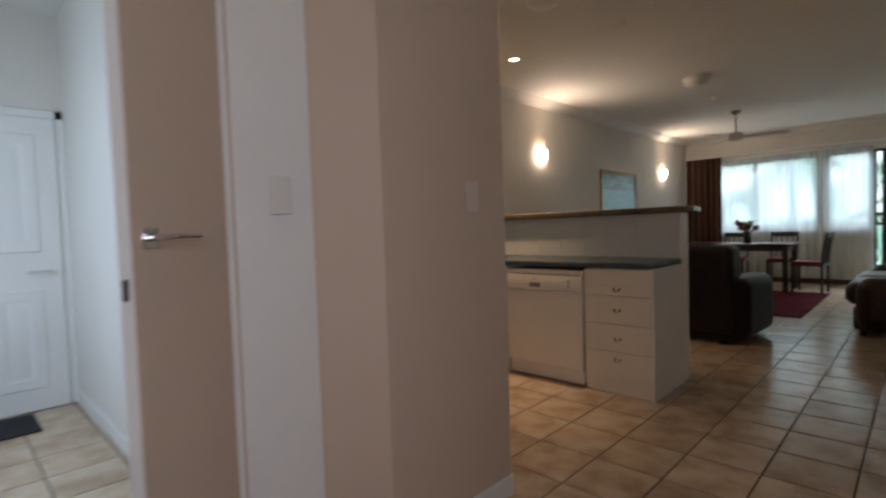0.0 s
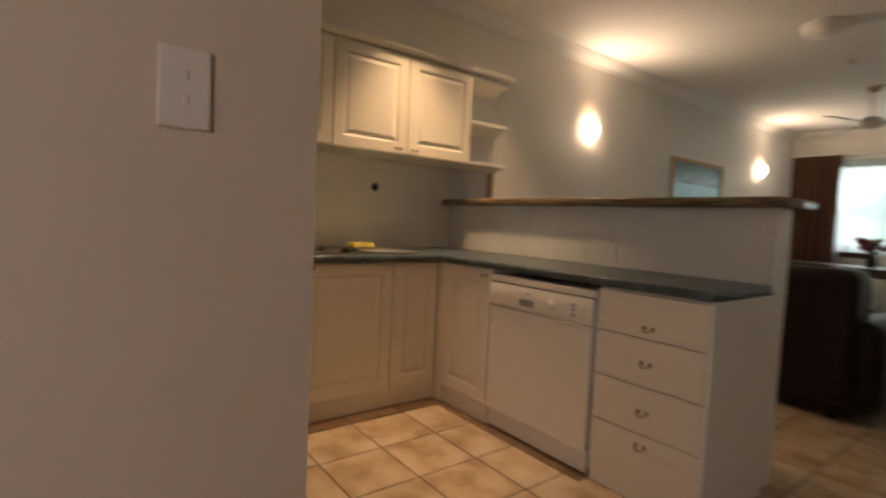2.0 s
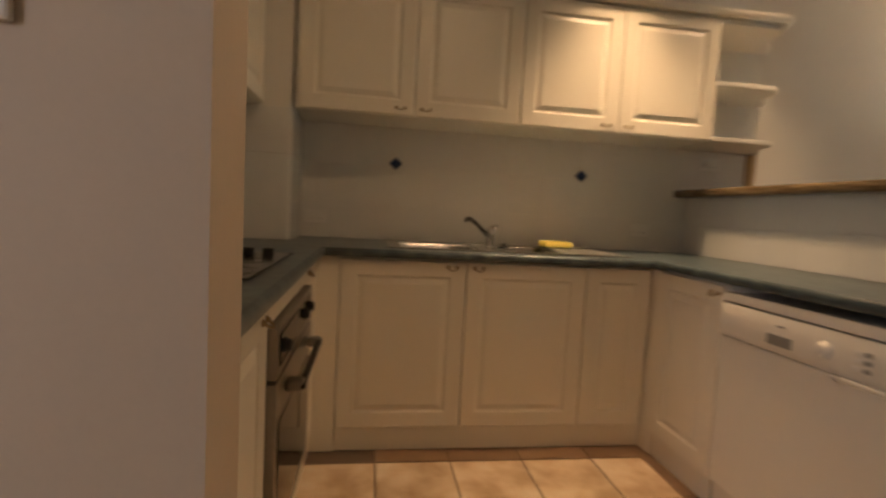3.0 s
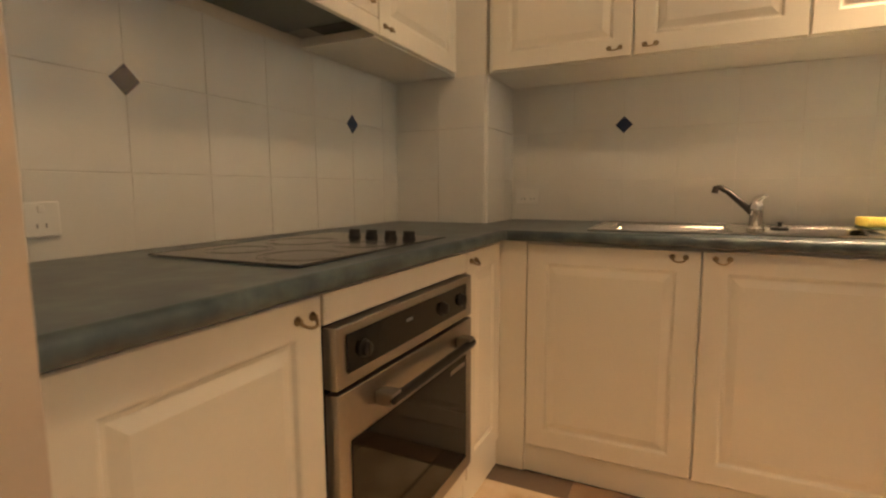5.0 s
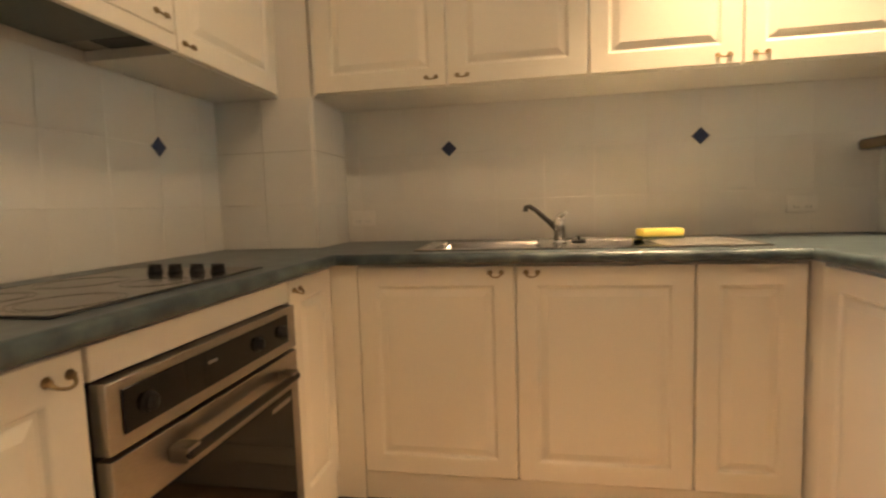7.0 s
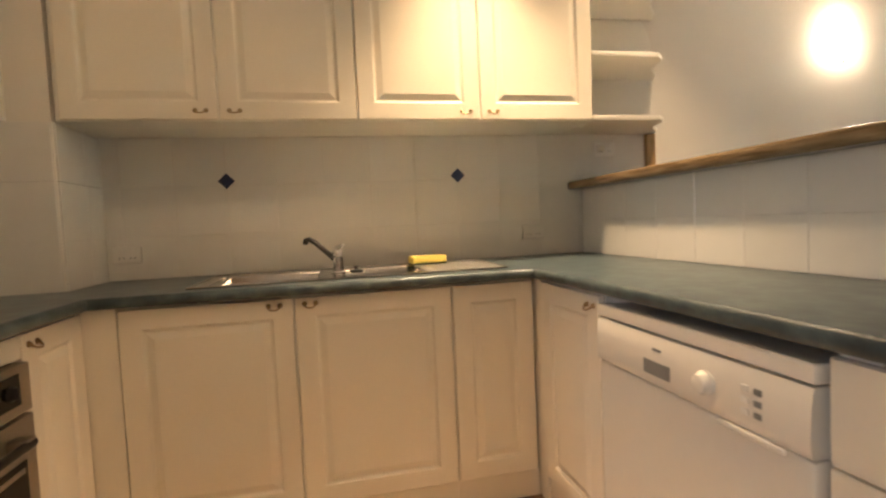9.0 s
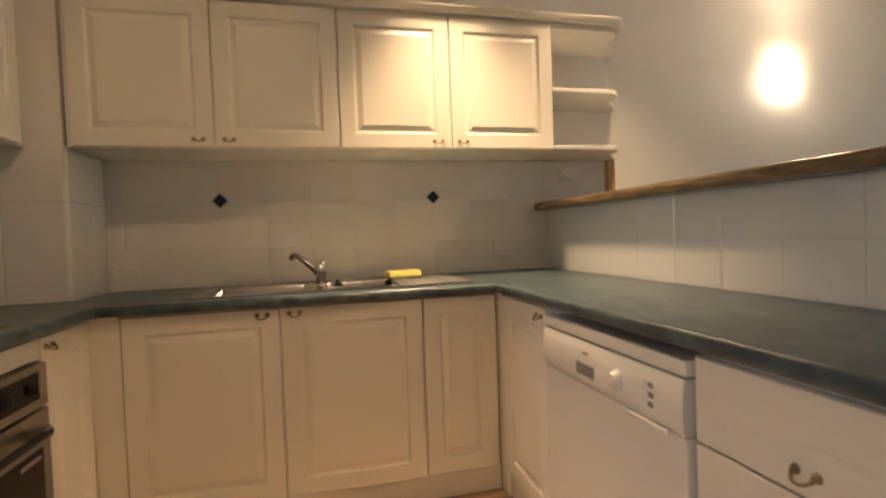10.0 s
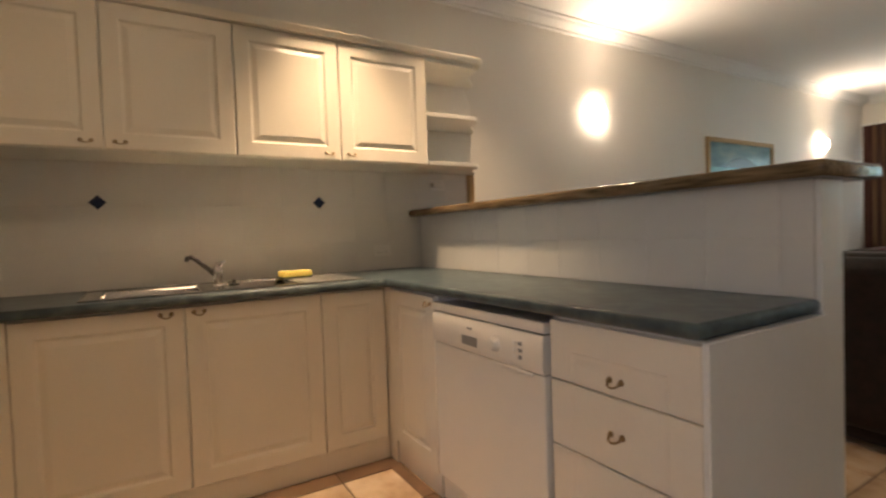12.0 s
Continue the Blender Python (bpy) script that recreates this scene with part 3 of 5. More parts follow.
part("display_window", box((0.235, -0.0195, 0.702), (0.335, -0.0165, 0.736), 0.001), GREY_PRINT, fas, "grey display window")
kb = bmesh.new()
merge(kb, lathe([(0.026, 0), (0.026, 0.008), (0.021, 0.012), (0.018, 0.022), (0.012, 0.024)], 20), pose(0.452, -0.017, 0.737, 90, 0, 0))
part("knob", kb, WHITE_GOODS, fas, "round white programme knob")
for bx in (0.545, 0.575):
    for bz in (0.708, 0.730, 0.752):
        part("button", box((bx, -0.0195, bz), (bx + 0.018, -0.0165, bz + 0.012), 0.001), GREY_PRINT if bx > 0.56 else WHITE_PLASTIC, fas)
part("brand_mark", box((0.270, -0.0178, 0.762), (0.300, -0.0158, 0.768)), GREY_PRINT, fas, "small grey mark")
part("handle_lip", box((0.480, -0.020, 0.664), (0.640, -0.010, 0.677), 0.003), WHITE_GOODS, dish)
part("kick_plate", box((0.010, 0.010, 0.012), (0.686, 0.025, 0.110), 0.003), WHITE_GOODS, dish)
for fx in (0.05, 0.62):
    part("foot", box((fx, 0.06, 0), (fx + 0.03, 0.09, 0.03)), BLACK, dish)

# worktop with a rounded nose, in one U
ZT, ZU = 0.90, 0.862
SX0, SX1, SY0, SY1 = -3.07, -2.63, 1.755, 2.885
N1X, N1Y, N2Y, NE = -2.557, 1.466, 2.985, -0.958
worktop = thing("worktop", pose(0, 0, 0), "dark blue-green mottled laminate worktop with rounded edge", "worktop")
for a, b in (((-2.848, YS + 0.010), (HALL_IN, 1.292)), ((XW + 0.010, 1.292), (HALL_IN, N1Y)), ((XW + 0.010, N1Y), (N1X, SY0)),
             ((XW + 0.010, SY0), (SX0, SY1)), ((SX1, SY0), (N1X, SY1)), ((XW + 0.010, SY1), (N1X, YB - 0.006)), ((N1X, N2Y), (NE, YB - 0.006))):
    part("slab", box((*a, ZU), (*b, ZT)), WORKTOP, worktop, smooth=False)
nose = [(0.0, ZT), (0.006, ZT - 0.0008), (0.011, ZT - 0.004), (0.0145, ZT - 0.010), (0.0155, ZT - 0.019), (0.0145, ZT - 0.028), (0.011, ZT - 0.034), (0.006, ZT - 0.037), (0.0, ZU)]
corners = [((HALL_IN, N1Y), (0, 1)), ((N1X, N1Y), (1, 1)), ((N1X, N2Y), (1, -1)), ((NE, N2Y), (1, -1)), ((NE, YB - 0.006), (1, 0))]
wt = bmesh.new()
rings = [[wt.verts.new((p[0] + d * s[0], p[1] + d * s[1], z)) for d, z in nose] for p, s in corners]
for one, two in zip(rings, rings[1:]):
    for k in range(len(nose) - 1):
        wt.faces.new((one[k], one[k + 1], two[k + 1], two[k]))
part("rounded_edge", wt, WORKTOP, worktop)

# ceramic hob
hob = thing("ceramic_hob", pose(-2.190, 0.985, ZT + 0.0005), "black ceramic glass hob with four side knobs", "hob")
part("glass", box((0, 0, 0), (0.62, 0.42, 0.004), 0.0015, 2), COOK_GLASS, hob)
for nm, a, b in (("frame", (-0.003, -0.003, 0), (0.623, 0, 0.0045)), ("frame", (-0.003, 0.42, 0), (0.623, 0.423, 0.0035)), ("frame", (-0.003, 0, 0), (0, 0.42, 0.0035)), ("frame", (0.62, 0, 0), (0.623, 0.42, 0.0035))):
    part(nm, box(a, b, 0.001), FRAME_DARK, hob)
for cx, cy, r in ((0.50, 0.325, 0.092), (0.48, 0.12, 0.075), (0.27, 0.12, 0.095), (0.27, 0.32, 0.075)):
    ring = bmesh.new()
    for rr in (r, r - 0.014):
        add_tube(ring, [(cx + rr * math.cos(a), cy + rr * math.sin(a), 0.0037) for a in [2 * math.pi * k / 40 for k in range(41)]], 0.0009, 4)
    part("heating_ring", ring, HOB_RING if r > 0.09 and cx > 0.4 else HOB_FAINT, hob, "printed heating ring")
for ky in (0.175, 0.235, 0.300, 0.360):
    kb = lathe([(0.018, 0.004), (0.019, 0.008), (0.017, 0.011), (0.016, 0.022), (0.013, 0.024)], 18, (0.105, ky, 0))
    add_box(kb, (0.101, ky - 0.017, 0.015), (0.109, ky + 0.017, 0.026), 0.001)
    part("knob", kb, BLACK, hob, "black hob knob")

# sink
sink = thing("kitchen_sink", pose(SX0, SY0, ZT), "stainless steel double sink with drainer", "sink")
w, h = SX1 - SX0, SY1 - SY0
bowls = [(0.05, w - 0.045, 0.05, 0.425), (0.05, w - 0.045, 0.52, 0.835)]
rim = bmesh.new()
for a, b in (((-0.012, -0.012), (w + 0.012, 0.05)), ((-0.012, 0.05), (0.05, 0.835)), ((w - 0.045, 0.05), (w + 0.012, 0.835)), ((0.05, 0.425), (w - 0.045, 0.52))):
    add_box(rim, (*a, 0.0005), (*b, 0.0045))
part("rim", rim, SINK, sink)
part("drainer_board", box((-0.012, 0.835, 0.0005), (w + 0.012, h + 0.012, 0.0045)), DRAINER, sink, "ribbed stainless drainer board")
for x0, x1, y0, y1 in bowls:
    bw = bmesh.new()
    rows = [[bw.verts.new((x, y, z)) for x, y in ((x0 + i, y0 + i), (x1 - i, y0 + i), (x1 - i, y1 - i), (x0 + i, y1 - i))] for i, z in ((0, 0.002), (0.006, -0.006), (0.014, -0.13), (0.035, -0.15))]
    for one, two in zip(rows, rows[1:]):
        for k in range(4):
            bw.faces.new((one[k], one[(k + 1) % 4], two[(k + 1) % 4], two[k]))
    bw.faces.new(rows[-1])
    bowl = part("bowl", bw, SINK, sink)
    part("drain", lathe([(0.04, -0.149), (0.04, -0.146), (0.028, -0.145), (0.025, -0.148)], 20, ((x0 + x1) / 2, (y0 + y1) / 2, 0)), CHROME, bowl)
for k in range(7):
    part("drainer_rib", box((0.07 + k * 0.048, 0.870, 0.004), (0.082 + k * 0.048, 1.110, 0.0075), 0.0025, 2), DRAINER, sink)
part("edge_bead", tube([(-0.010, -0.010, 0.004), (w + 0.010, -0.010, 0.004), (w + 0.010, h + 0.010, 0.004), (-0.010, h + 0.010, 0.004), (-0.010, -0.010, 0.004)], 0.004, 6), SINK, sink)

tap = thing("mixer_tap", pose(-2.817, 2.255, ZT + 0.004), "chrome lever mixer tap with a swung spout", "tap")
part("base", lathe([(0.027, 0), (0.027, 0.006), (0.021, 0.012), (0.020, 0.062), (0.022, 0.068), (0.020, 0.088), (0.012, 0.098)], 20), CHROME, tap)
part("spout", tube([(0, 0, 0.044), (-0.008, -0.030, 0.076), (-0.024, -0.085, 0.128), (-0.030, -0.108, 0.142), (-0.032, -0.120, 0.140), (-0.032, -0.124, 0.122)], [0.012, 0.011, 0.010, 0.010, 0.011, 0.011], 12), DULL, tap)
part("lever", tube([(0, 0, 0.094), (0.004, 0.006, 0.104), (0.012, 0.014, 0.111), (0.028, 0.022, 0.115)], [0.015, 0.013, 0.008, 0.006], 10), CHROME, tap)
sponge = thing("sponge", pose(-2.97, 2.645, ZT + 0.008, 0, 0, 8), "yellow foam sponge on the sink drainer", "sponge")
part("foam", box((-0.045, -0.078, 0.008), (0.045, 0.078, 0.038), 0.006, 2), FOAM, sponge)
part("scourer", box((-0.045, -0.078, 0.0), (0.045, 0.078, 0.008), 0.002), SCOUR, sponge, "dark green scouring side")
plug = single("sink_plug", lathe([(0.026, 0), (0.026, 0.008), (0.018, 0.010), (0.006, 0.012), (0.006, 0.022), (0.010, 0.026)], 18), BLACK, "black rubber plug beside the tap", "plug", pose(-2.83, 2.325, ZT + 0.0045))

# wall cabinets over the sink
XU, UB, UT = -2.828, 1.513, 2.135
ys = (1.297, 1.846, 2.365, 2.878, 3.403)
for k in range(2):
    y0, y1, y2 = ys[2 * k], ys[2 * k + 1], ys[2 * k + 2]
    l0 = 0.020 if k == 0 else G
    cabinet("wall_cabinet", pose(XU, y0, 0, 0, 0, FACE_EAST), y2 - y0, UB, UT, 0.375,
            [(l0, y1 - y0 - G, 1.516, UT - 0.004, y1 - y0 - 0.062, 1.543), (y1 - y0 + G, y2 - y0 - G, 1.516, UT - 0.004, y1 - y0 + 0.058, 1.543)],
            "cream two-door wall cabinet with routed panels", plinth=False)
shelves = thing("corner_shelf", pose(XU, 3.405, 0), "white open end shelf with clipped corners", "shelf")
outline = [(-0.370, 0), (-0.004, 0), (-0.004, 0.335), (-0.050, 0.385), (-0.18, 0.42), (-0.30, 0.53), (-0.370, 0.56)]
for z in (1.514, 1.798, 2.110):
    part("shelf_board", prism(outline, z, z + 0.022, 0.003), CARCASS, shelves)
back = bmesh.new()
edge = [(0.0, 1.535)] + [(0.50 + 0.055 * abs(math.sin(math.pi * (z - 1.535) / 0.288)), z) for z in [1.535 + 0.576 * k / 24 for k in range(25)]] + [(0.0, 2.111)]
low, high = [[back.verts.new((x, y, z)) for y, z in edge] for x in (-0.370, -0.366)]
back.faces.new(low[::-1])
back.faces.new(high)
for k in range(len(edge)):
    back.faces.new((low[k], low[(k + 1) % len(edge)], high[(k + 1) % len(edge)], high[k]))
part("back_panel", back, CARCASS, shelves, "scalloped white back panel")
crown = bmesh.new()
cpath = [(XU, 1.286), (XU, 3.755), (XU - 0.045, 3.80), (XU - 0.19, 3.84)]
cprof = [(0.0, 2.137), (0.016, 2.139), (0.020, 2.150), (0.030, 2.162), (0.032, 2.172), (0.0, 2.174), (-0.03, 2.174), (-0.03, 2.137)]
offs = [(1, 0), (1, 0.4), (0.55, 0.85), (0.2, 1)]
rr = [[crown.verts.new((p[0] + d * o[0], p[1] + d * o[1], z)) for d, z in cprof] for p, o in zip(cpath, offs)]
for one, two in zip(rr, rr[1:]):
    for k in range(len(cprof)):
        crown.faces.new((one[k], one[(k + 1) % len(cprof)], two[(k + 1) % len(cprof)], two[k]))
crown.faces.new(rr[0])
crown.faces.new(rr[-1][::-1])
single("cabinet_crown", crown, FOIL, "cream moulding along the wall cabinet tops", "moulding")

# wall cabinets and hood over the hob
YU = 1.165
cabinet("wall_cabinet", pose(-2.232, YU, 0, 0, 0, FACE_NORTH), 0.616, 1.515, UT, 0.31, [(G, 0.578, 1.518, UT - 0.004, 0.050, 1.545)], "cream one-door wall cabinet beside the hood", plinth=False)
cabinet("wall_cabinet", pose(HALL_IN - 0.002, YU, 0, 0, 0, FACE_NORTH), 0.458, 1.515, UT, 0.31, [(G, 0.458 - G, 1.518, UT - 0.004, 0.402, 1.545)], "cream one-door wall cabinet at the wall end", plinth=False)
cabinet("hood_cabinet", pose(-1.576, YU, 0, 0, 0, FACE_NORTH), 0.655, 1.604, UT, 0.31, [(G, 0.655 - G, 1.566, UT - 0.004, 0.600, 1.600)], "cream cabinet front over the extractor hood", plinth=False)
hood = thing("range_hood", pose(-1.576, YU, 0, 0, 0, FACE_NORTH), "slim built-in extractor hood with cream front", "hood")
part("front_rail", box((0.004, -0.004, 1.517), (0.650, 0.016, 1.562), 0.003, 2), FOIL, hood, "cream front rail")
part("body", box((0.006, 0.020, 1.543), (0.648, 0.300, 1.602)), STEEL, hood)
part("filter", box((0.010, 0.024, 1.537), (0.560, 0.290, 1.5425)), FILTER, hood, "grey metal grease filter")
part("lamp_panel", box((0.566, 0.040, 1.538), (0.640, 0.200, 1.5425)), BLACK, hood, "dark lamp cover")
single("moulding", box((-2.848, YU - 0.03, 2.137), (HALL_IN - 0.002, YU + 0.026, 2.174), 0.008, 2), FOIL, "cream moulding over the hob cabinets", "moulding")

# bar top and timber end trim
bar = thing("breakfast_bar", pose(-0.895, 3.6, 0), "polished honey timber bar with white end post", "bar")
part("timber_top", box((XW + 0.898, -0.155, 1.227), (0.0, 0.21, 1.272), 0.014, 3), TIMBER, bar, "polished honey timber top")
part("end_post", box((-0.060, -0.066, 0.0), (-0.046, 0.066, 1.226), 0.003, 2), TRIM, bar, "white painted end post")
single("tile_edge_trim", box((XW + 0.001, 3.905, 1.273), (XW + 0.030, 3.958, 1.512), 0.004, 2), TIMBER_UP, "upright timber strip that ends the wall tiles", "trim")


# power points and switches
def power_point(m, label, rockers=2, size=(0.115, 0.072)):
    top = thing("power_point", m, label, "power point", "power points")
    part("plate", box((-size[0] / 2, -0.009, -size[1] / 2), (size[0] / 2, 0, size[1] / 2), 0.003, 2), WHITE_PLASTIC, top)
    for k in range(rockers):
        x = (k - (rockers - 1) / 2) * 0.045
        part("rocker", box((x - 0.006, -0.012, 0.014), (x + 0.006, -0.0085, 0.028), 0.001), WHITE_PLASTIC, top)
        for a in (-1, 1):
            part("slot", box((x + a * 0.008 - 0.0015, -0.0095, -0.018), (x + a * 0.008 + 0.0015, -0.0088, -0.008)), GREY_PRINT, top)
    return top


power_point(pose(XW + 0.010, 1.37, 1.010, 0, 0, FACE_EAST), "white double power point on the tiles")
power_point(pose(XW + 0.010, 3.248, 1.022, 0, 0, FACE_EAST), "white double power point on the tiles")
shelf_point = power_point(pose(XW + 0.010, 3.665, 1.435, 0, 0, FACE_EAST), "white power point with a plug under the end shelf")
part("plug", box((-0.052, -0.040, -0.016), (-0.018, -0.0095, 0.014), 0.006, 3), WHITE_GOODS, shelf_point, "small glossy white plug")
power_point(pose(-1.405, YS + 0.010, 0.985, 0, 0, FACE_NORTH), "white double power point beside the hob")


def switch(m, label, plastic):
    top = thing("light_switch", m, label, "light switch", "light switches")
    part("plate", box((-0.036, -0.010, -0.060), (0.036, 0, 0.060), 0.004, 2), plastic, top)
    for z in (-0.018, 0.018):
        part("rocker", box((-0.005, -0.012, z - 0.007), (0.005, -0.0095, z + 0.007), 0.002), plastic, top)


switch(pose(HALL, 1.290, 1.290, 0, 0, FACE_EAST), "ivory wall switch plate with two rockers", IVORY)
switch(pose(-1.1338, 0.560, 1.285, 0, 0, FACE_EAST), "white wall switch plate beside the door", WHITE_PLASTIC)


# ---- hall and entry ----
leaf = thing("door_1", pose(-1.170, 0.417, 0, 0, 0, -59.0), "narrow beige flush door leaf standing open with lever handle", "door", kind="structure")
LW = 0.360
part("leaf", box((0, -0.038, 0.008), (LW - 0.004, 0, 2.04), 0.001), HALL_PAINT, leaf)
# Leaf edge in white trim colour, which stands in for daylight catching it.
part("lit_edge", box((LW - 0.0038, -0.038, 0.008), (LW - 0.0008, 0, 2.04), 0.001), TRIM, leaf, "leading edge made paler for the daylight on it")
part("door_handle", tube([(LW - 0.055, 0, 1.165), (LW - 0.055, 0.047, 1.165), (LW - 0.065, 0.054, 1.165), (LW - 0.165, 0.055, 1.165)], [0.009, 0.009, 0.009, 0.0085], 10), CHROME, leaf, "chrome lever handle")
part("rose", box((LW - 0.078, 0, 1.139), (LW - 0.032, 0.008, 1.191), 0.003), CHROME, leaf)
part("latch_plate", box((LW - 0.001, -0.028, 1.02), (LW + 0.0004, -0.012, 1.07)), DULL, leaf)
frame_1 = thing("door_frame_1", pose(-1.236, 0, 0), "white painted door frame of the hall doorway", "door frame", kind="structure")
part("jamb", box((-0.01, 0.400, 0), (0.078, 0.4195, 2.06), 0.002), TRIM, frame_1)
part("jamb", box((-0.01, -0.4195, 0), (0.078, -0.400, 2.06), 0.002), TRIM, frame_1)
part("head", box((-0.01, -0.4195, 2.06), (0.078, 0.4195, 2.079), 0.002), TRIM, frame_1)
front = thing("front_door_1", pose(-4.097, -0.45, 0, 0, 0, FACE_EAST), "white panelled front door with lever handle", "door", kind="structure")
part("leaf", box((0, -0.03, 0.006), (0.87, 0.0, 2.02), 0.002), TRIM, front)
for x0, x1, z0, z1 in ((0.12, 0.40, 1.10, 1.90), (0.47, 0.75, 1.10, 1.90), (0.12, 0.40, 0.16, 0.84), (0.47, 0.75, 0.16, 0.84)):
    bmp = bmesh.new()
    merge(bmp, panel_door(x1 - x0, z1 - z0, 0.010), pose(x0, -0.040, z0))
    part("door_panel", bmp, TRIM, front)
part("door_handle", tube([(0.79, -0.03, 0.965), (0.79, -0.08, 0.965), (0.78, -0.086, 0.965), (0.67, -0.088, 0.963)], 0.010, 10), CHROME, front, "chrome lever handle")
for a, b in (((-0.06, -0.018, 0), (-0.002, 0.0, 2.08)), ((0.872, -0.018, 0), (0.93, 0.0, 2.08)), ((-0.06, -0.018, 2.022), (0.93, 0.0, 2.08))):
    part("architrave", box(a, b, 0.003), TRIM, front)
single("door_mat", box((-4.0, -0.45, 0.001), (-3.58, 0.20, 0.014), 0.004), MAT, "charcoal coir door mat inside the front door", "mat")

# tall built-in cupboards on the far side of the passage
unit = thing("pantry_unit", pose(0.36, 4.47, 0, 0, 0, -90), "tall cream pantry cupboard with an open niche", "cupboard")
W = 1.62
part("lower_body", box((0, 0.02, 0.0), (W, 0.63, 1.193), 0.001), CARCASS, unit)
part("upper_body", box((0, 0.02, 1.74), (W, 0.63, 2.30), 0.001), CARCASS, unit)
part("niche_back", box((0, 0.40, 1.222), (W, 0.63, 1.74)), CARCASS, unit)
part("niche_side", box((0, 0.02, 1.222), (0.02, 0.40, 1.74)), CARCASS, unit)
part("niche_side", box((W - 0.02, 0.02, 1.222), (W, 0.40, 1.74)), CARCASS, unit)
part("niche_shelf", box((0, -0.012, 1.195), (W, 0.40, 1.221), 0.003), CARCASS, unit)
for k in range(3):
    for nm, z0, z1, hz in (("lower_door", 0.10, 1.190, 1.13), ("upper_door", 1.744, 2.298, 1.79)):
        d = new(nm, mesh_of(nm, panel_door(W / 3 - 0.005, z1 - z0), FOIL, False))
        d.parent, d.location = unit, (k * W / 3 + 0.0025, 0, z0)
        handle_on(d, 0.06 if k else 0.20, hz - z0)
part("crown", box((-0.01, -0.03, 2.301), (W + 0.01, 0.63, 2.345), 0.010, 2), FOIL, unit)
single("pillar_panel", box((0.322, 4.473, 0), (RIGHT, 4.53, CEIL), 0.003), TRIM, "white end panel beside the pantry cupboard", "panel", kind="structure")
single("tall_panel", box((0.362, 2.43, 0), (RIGHT, 2.848, CEIL), 0.003), TRIM, "white tall panel between cupboard and mirror", "panel", kind="structure")
MIRROR = surface("mirror_silver", (0.86, 0.88, 0.87), 0.015, 1.0, vary=0.0, stain_by=0.0, bump=0)
robe = thing("mirror_door", pose(0.372, 2.425, 0, 0, 0, -90), "tall mirrored sliding cupboard door with thin frame", "door", kind="structure")
part("mirror", box((0.03, 0.0, 0.05), (1.10, 0.006, 2.05)), MIRROR, robe)
for a, b in (((0, -0.008, 0), (0.029, 0.03, 2.08)), ((1.101, -0.008, 0), (1.13, 0.03, 2.08)), ((0.029, -0.008, 0), (1.101, 0.03, 0.049)), ((0.029, -0.008, 2.051), (1.101, 0.03, 2.08))):
    part("frame", box(a, b, 0.002), TRIM, robe)
structure("wall_cupboard_head", box((0.375, 1.29, 2.085), (RIGHT, 2.428, CEIL)), PAINT, "cream painted wall over the mirrored door", "wall")
structure("wall_cupboard_side", box((0.375, 1.20, 0), (RIGHT, 1.288, CEIL)), PAINT, "cream painted wall end in the hall", "wall")
structure("bulkhead", box((0.34, 4.535, 2.45), (0.64, 6.2, CEIL)), CEILING, "boxed white ceiling bulkhead", "bulkhead")
structure("wall_living_east", box((0.64, 4.532, 0), (0.74, YW, CEIL)), PAINT, "cream painted wall behind the sofa", "wall")

# ---- ceiling fittings ----
def downlight(x, y, lit, label):
    top = thing("downlight", pose(x, y, CEIL), label, "downlight", "downlights")
    part("bezel", lathe([(0.060, -0.001), (0.060, -0.006), (0.054, -0.010), (0.046, -0.006), (0.044, -0.001)], 28), WHITE_PLASTIC, top)
    part("lamp_face", lathe([(0.045, -0.0045), (0.044, -0.0055), (0.02, -0.007)], 24), GLOW_LAMP if lit else WHITE_PLASTIC, top, "lit lamp face")


downlight(-2.487, 3.71, True, "round recessed ceiling downlight, lit")
downlight(-2.487, 2.86, True, "round recessed kitchen downlight, lit")
# Added fitting that only gives the passage fill spot a body.
downlight(-1.45, 2.25, True, "round lit downlight added at the passage fill lamp")
oyster = thing("ceiling_light", pose(-1.60, 2.83, CEIL), "round flush opal ceiling light, unlit", "ceiling light")
part("base", lathe([(0.13, -0.001), (0.13, -0.018), (0.11, -0.02)], 28), WHITE_PLASTIC, oyster)
part("diffuser", lathe([(0.118, -0.018), (0.112, -0.042), (0.08, -0.062), (0.03, -0.070)], 28), WHITE_PLASTIC, oyster)
smoke = thing("smoke_alarm", pose(-1.436, 3.652, CEIL), "small round white smoke alarm", "smoke alarm")
part("base", lathe([(0.055, -0.001), (0.055, -0.012), (0.05, -0.014)], 24), WHITE_PLASTIC, smoke)
part("cap", lathe([(0.048, -0.014), (0.046, -0.034), (0.030, -0.042)], 24), WHITE_PLASTIC, smoke)
small = thing("smoke_alarm", pose(-1.64, 6.9, CEIL), "small round white smoke alarm on the living ceiling", "smoke alarm")
part("base", lathe([(0.055, -0.001), (0.055, -0.012), (0.05, -0.014)], 24), WHITE_PLASTIC, small)
part("cap", lathe([(0.048, -0.014), (0.046, -0.034), (0.030, -0.042)], 24), WHITE_PLASTIC, small)


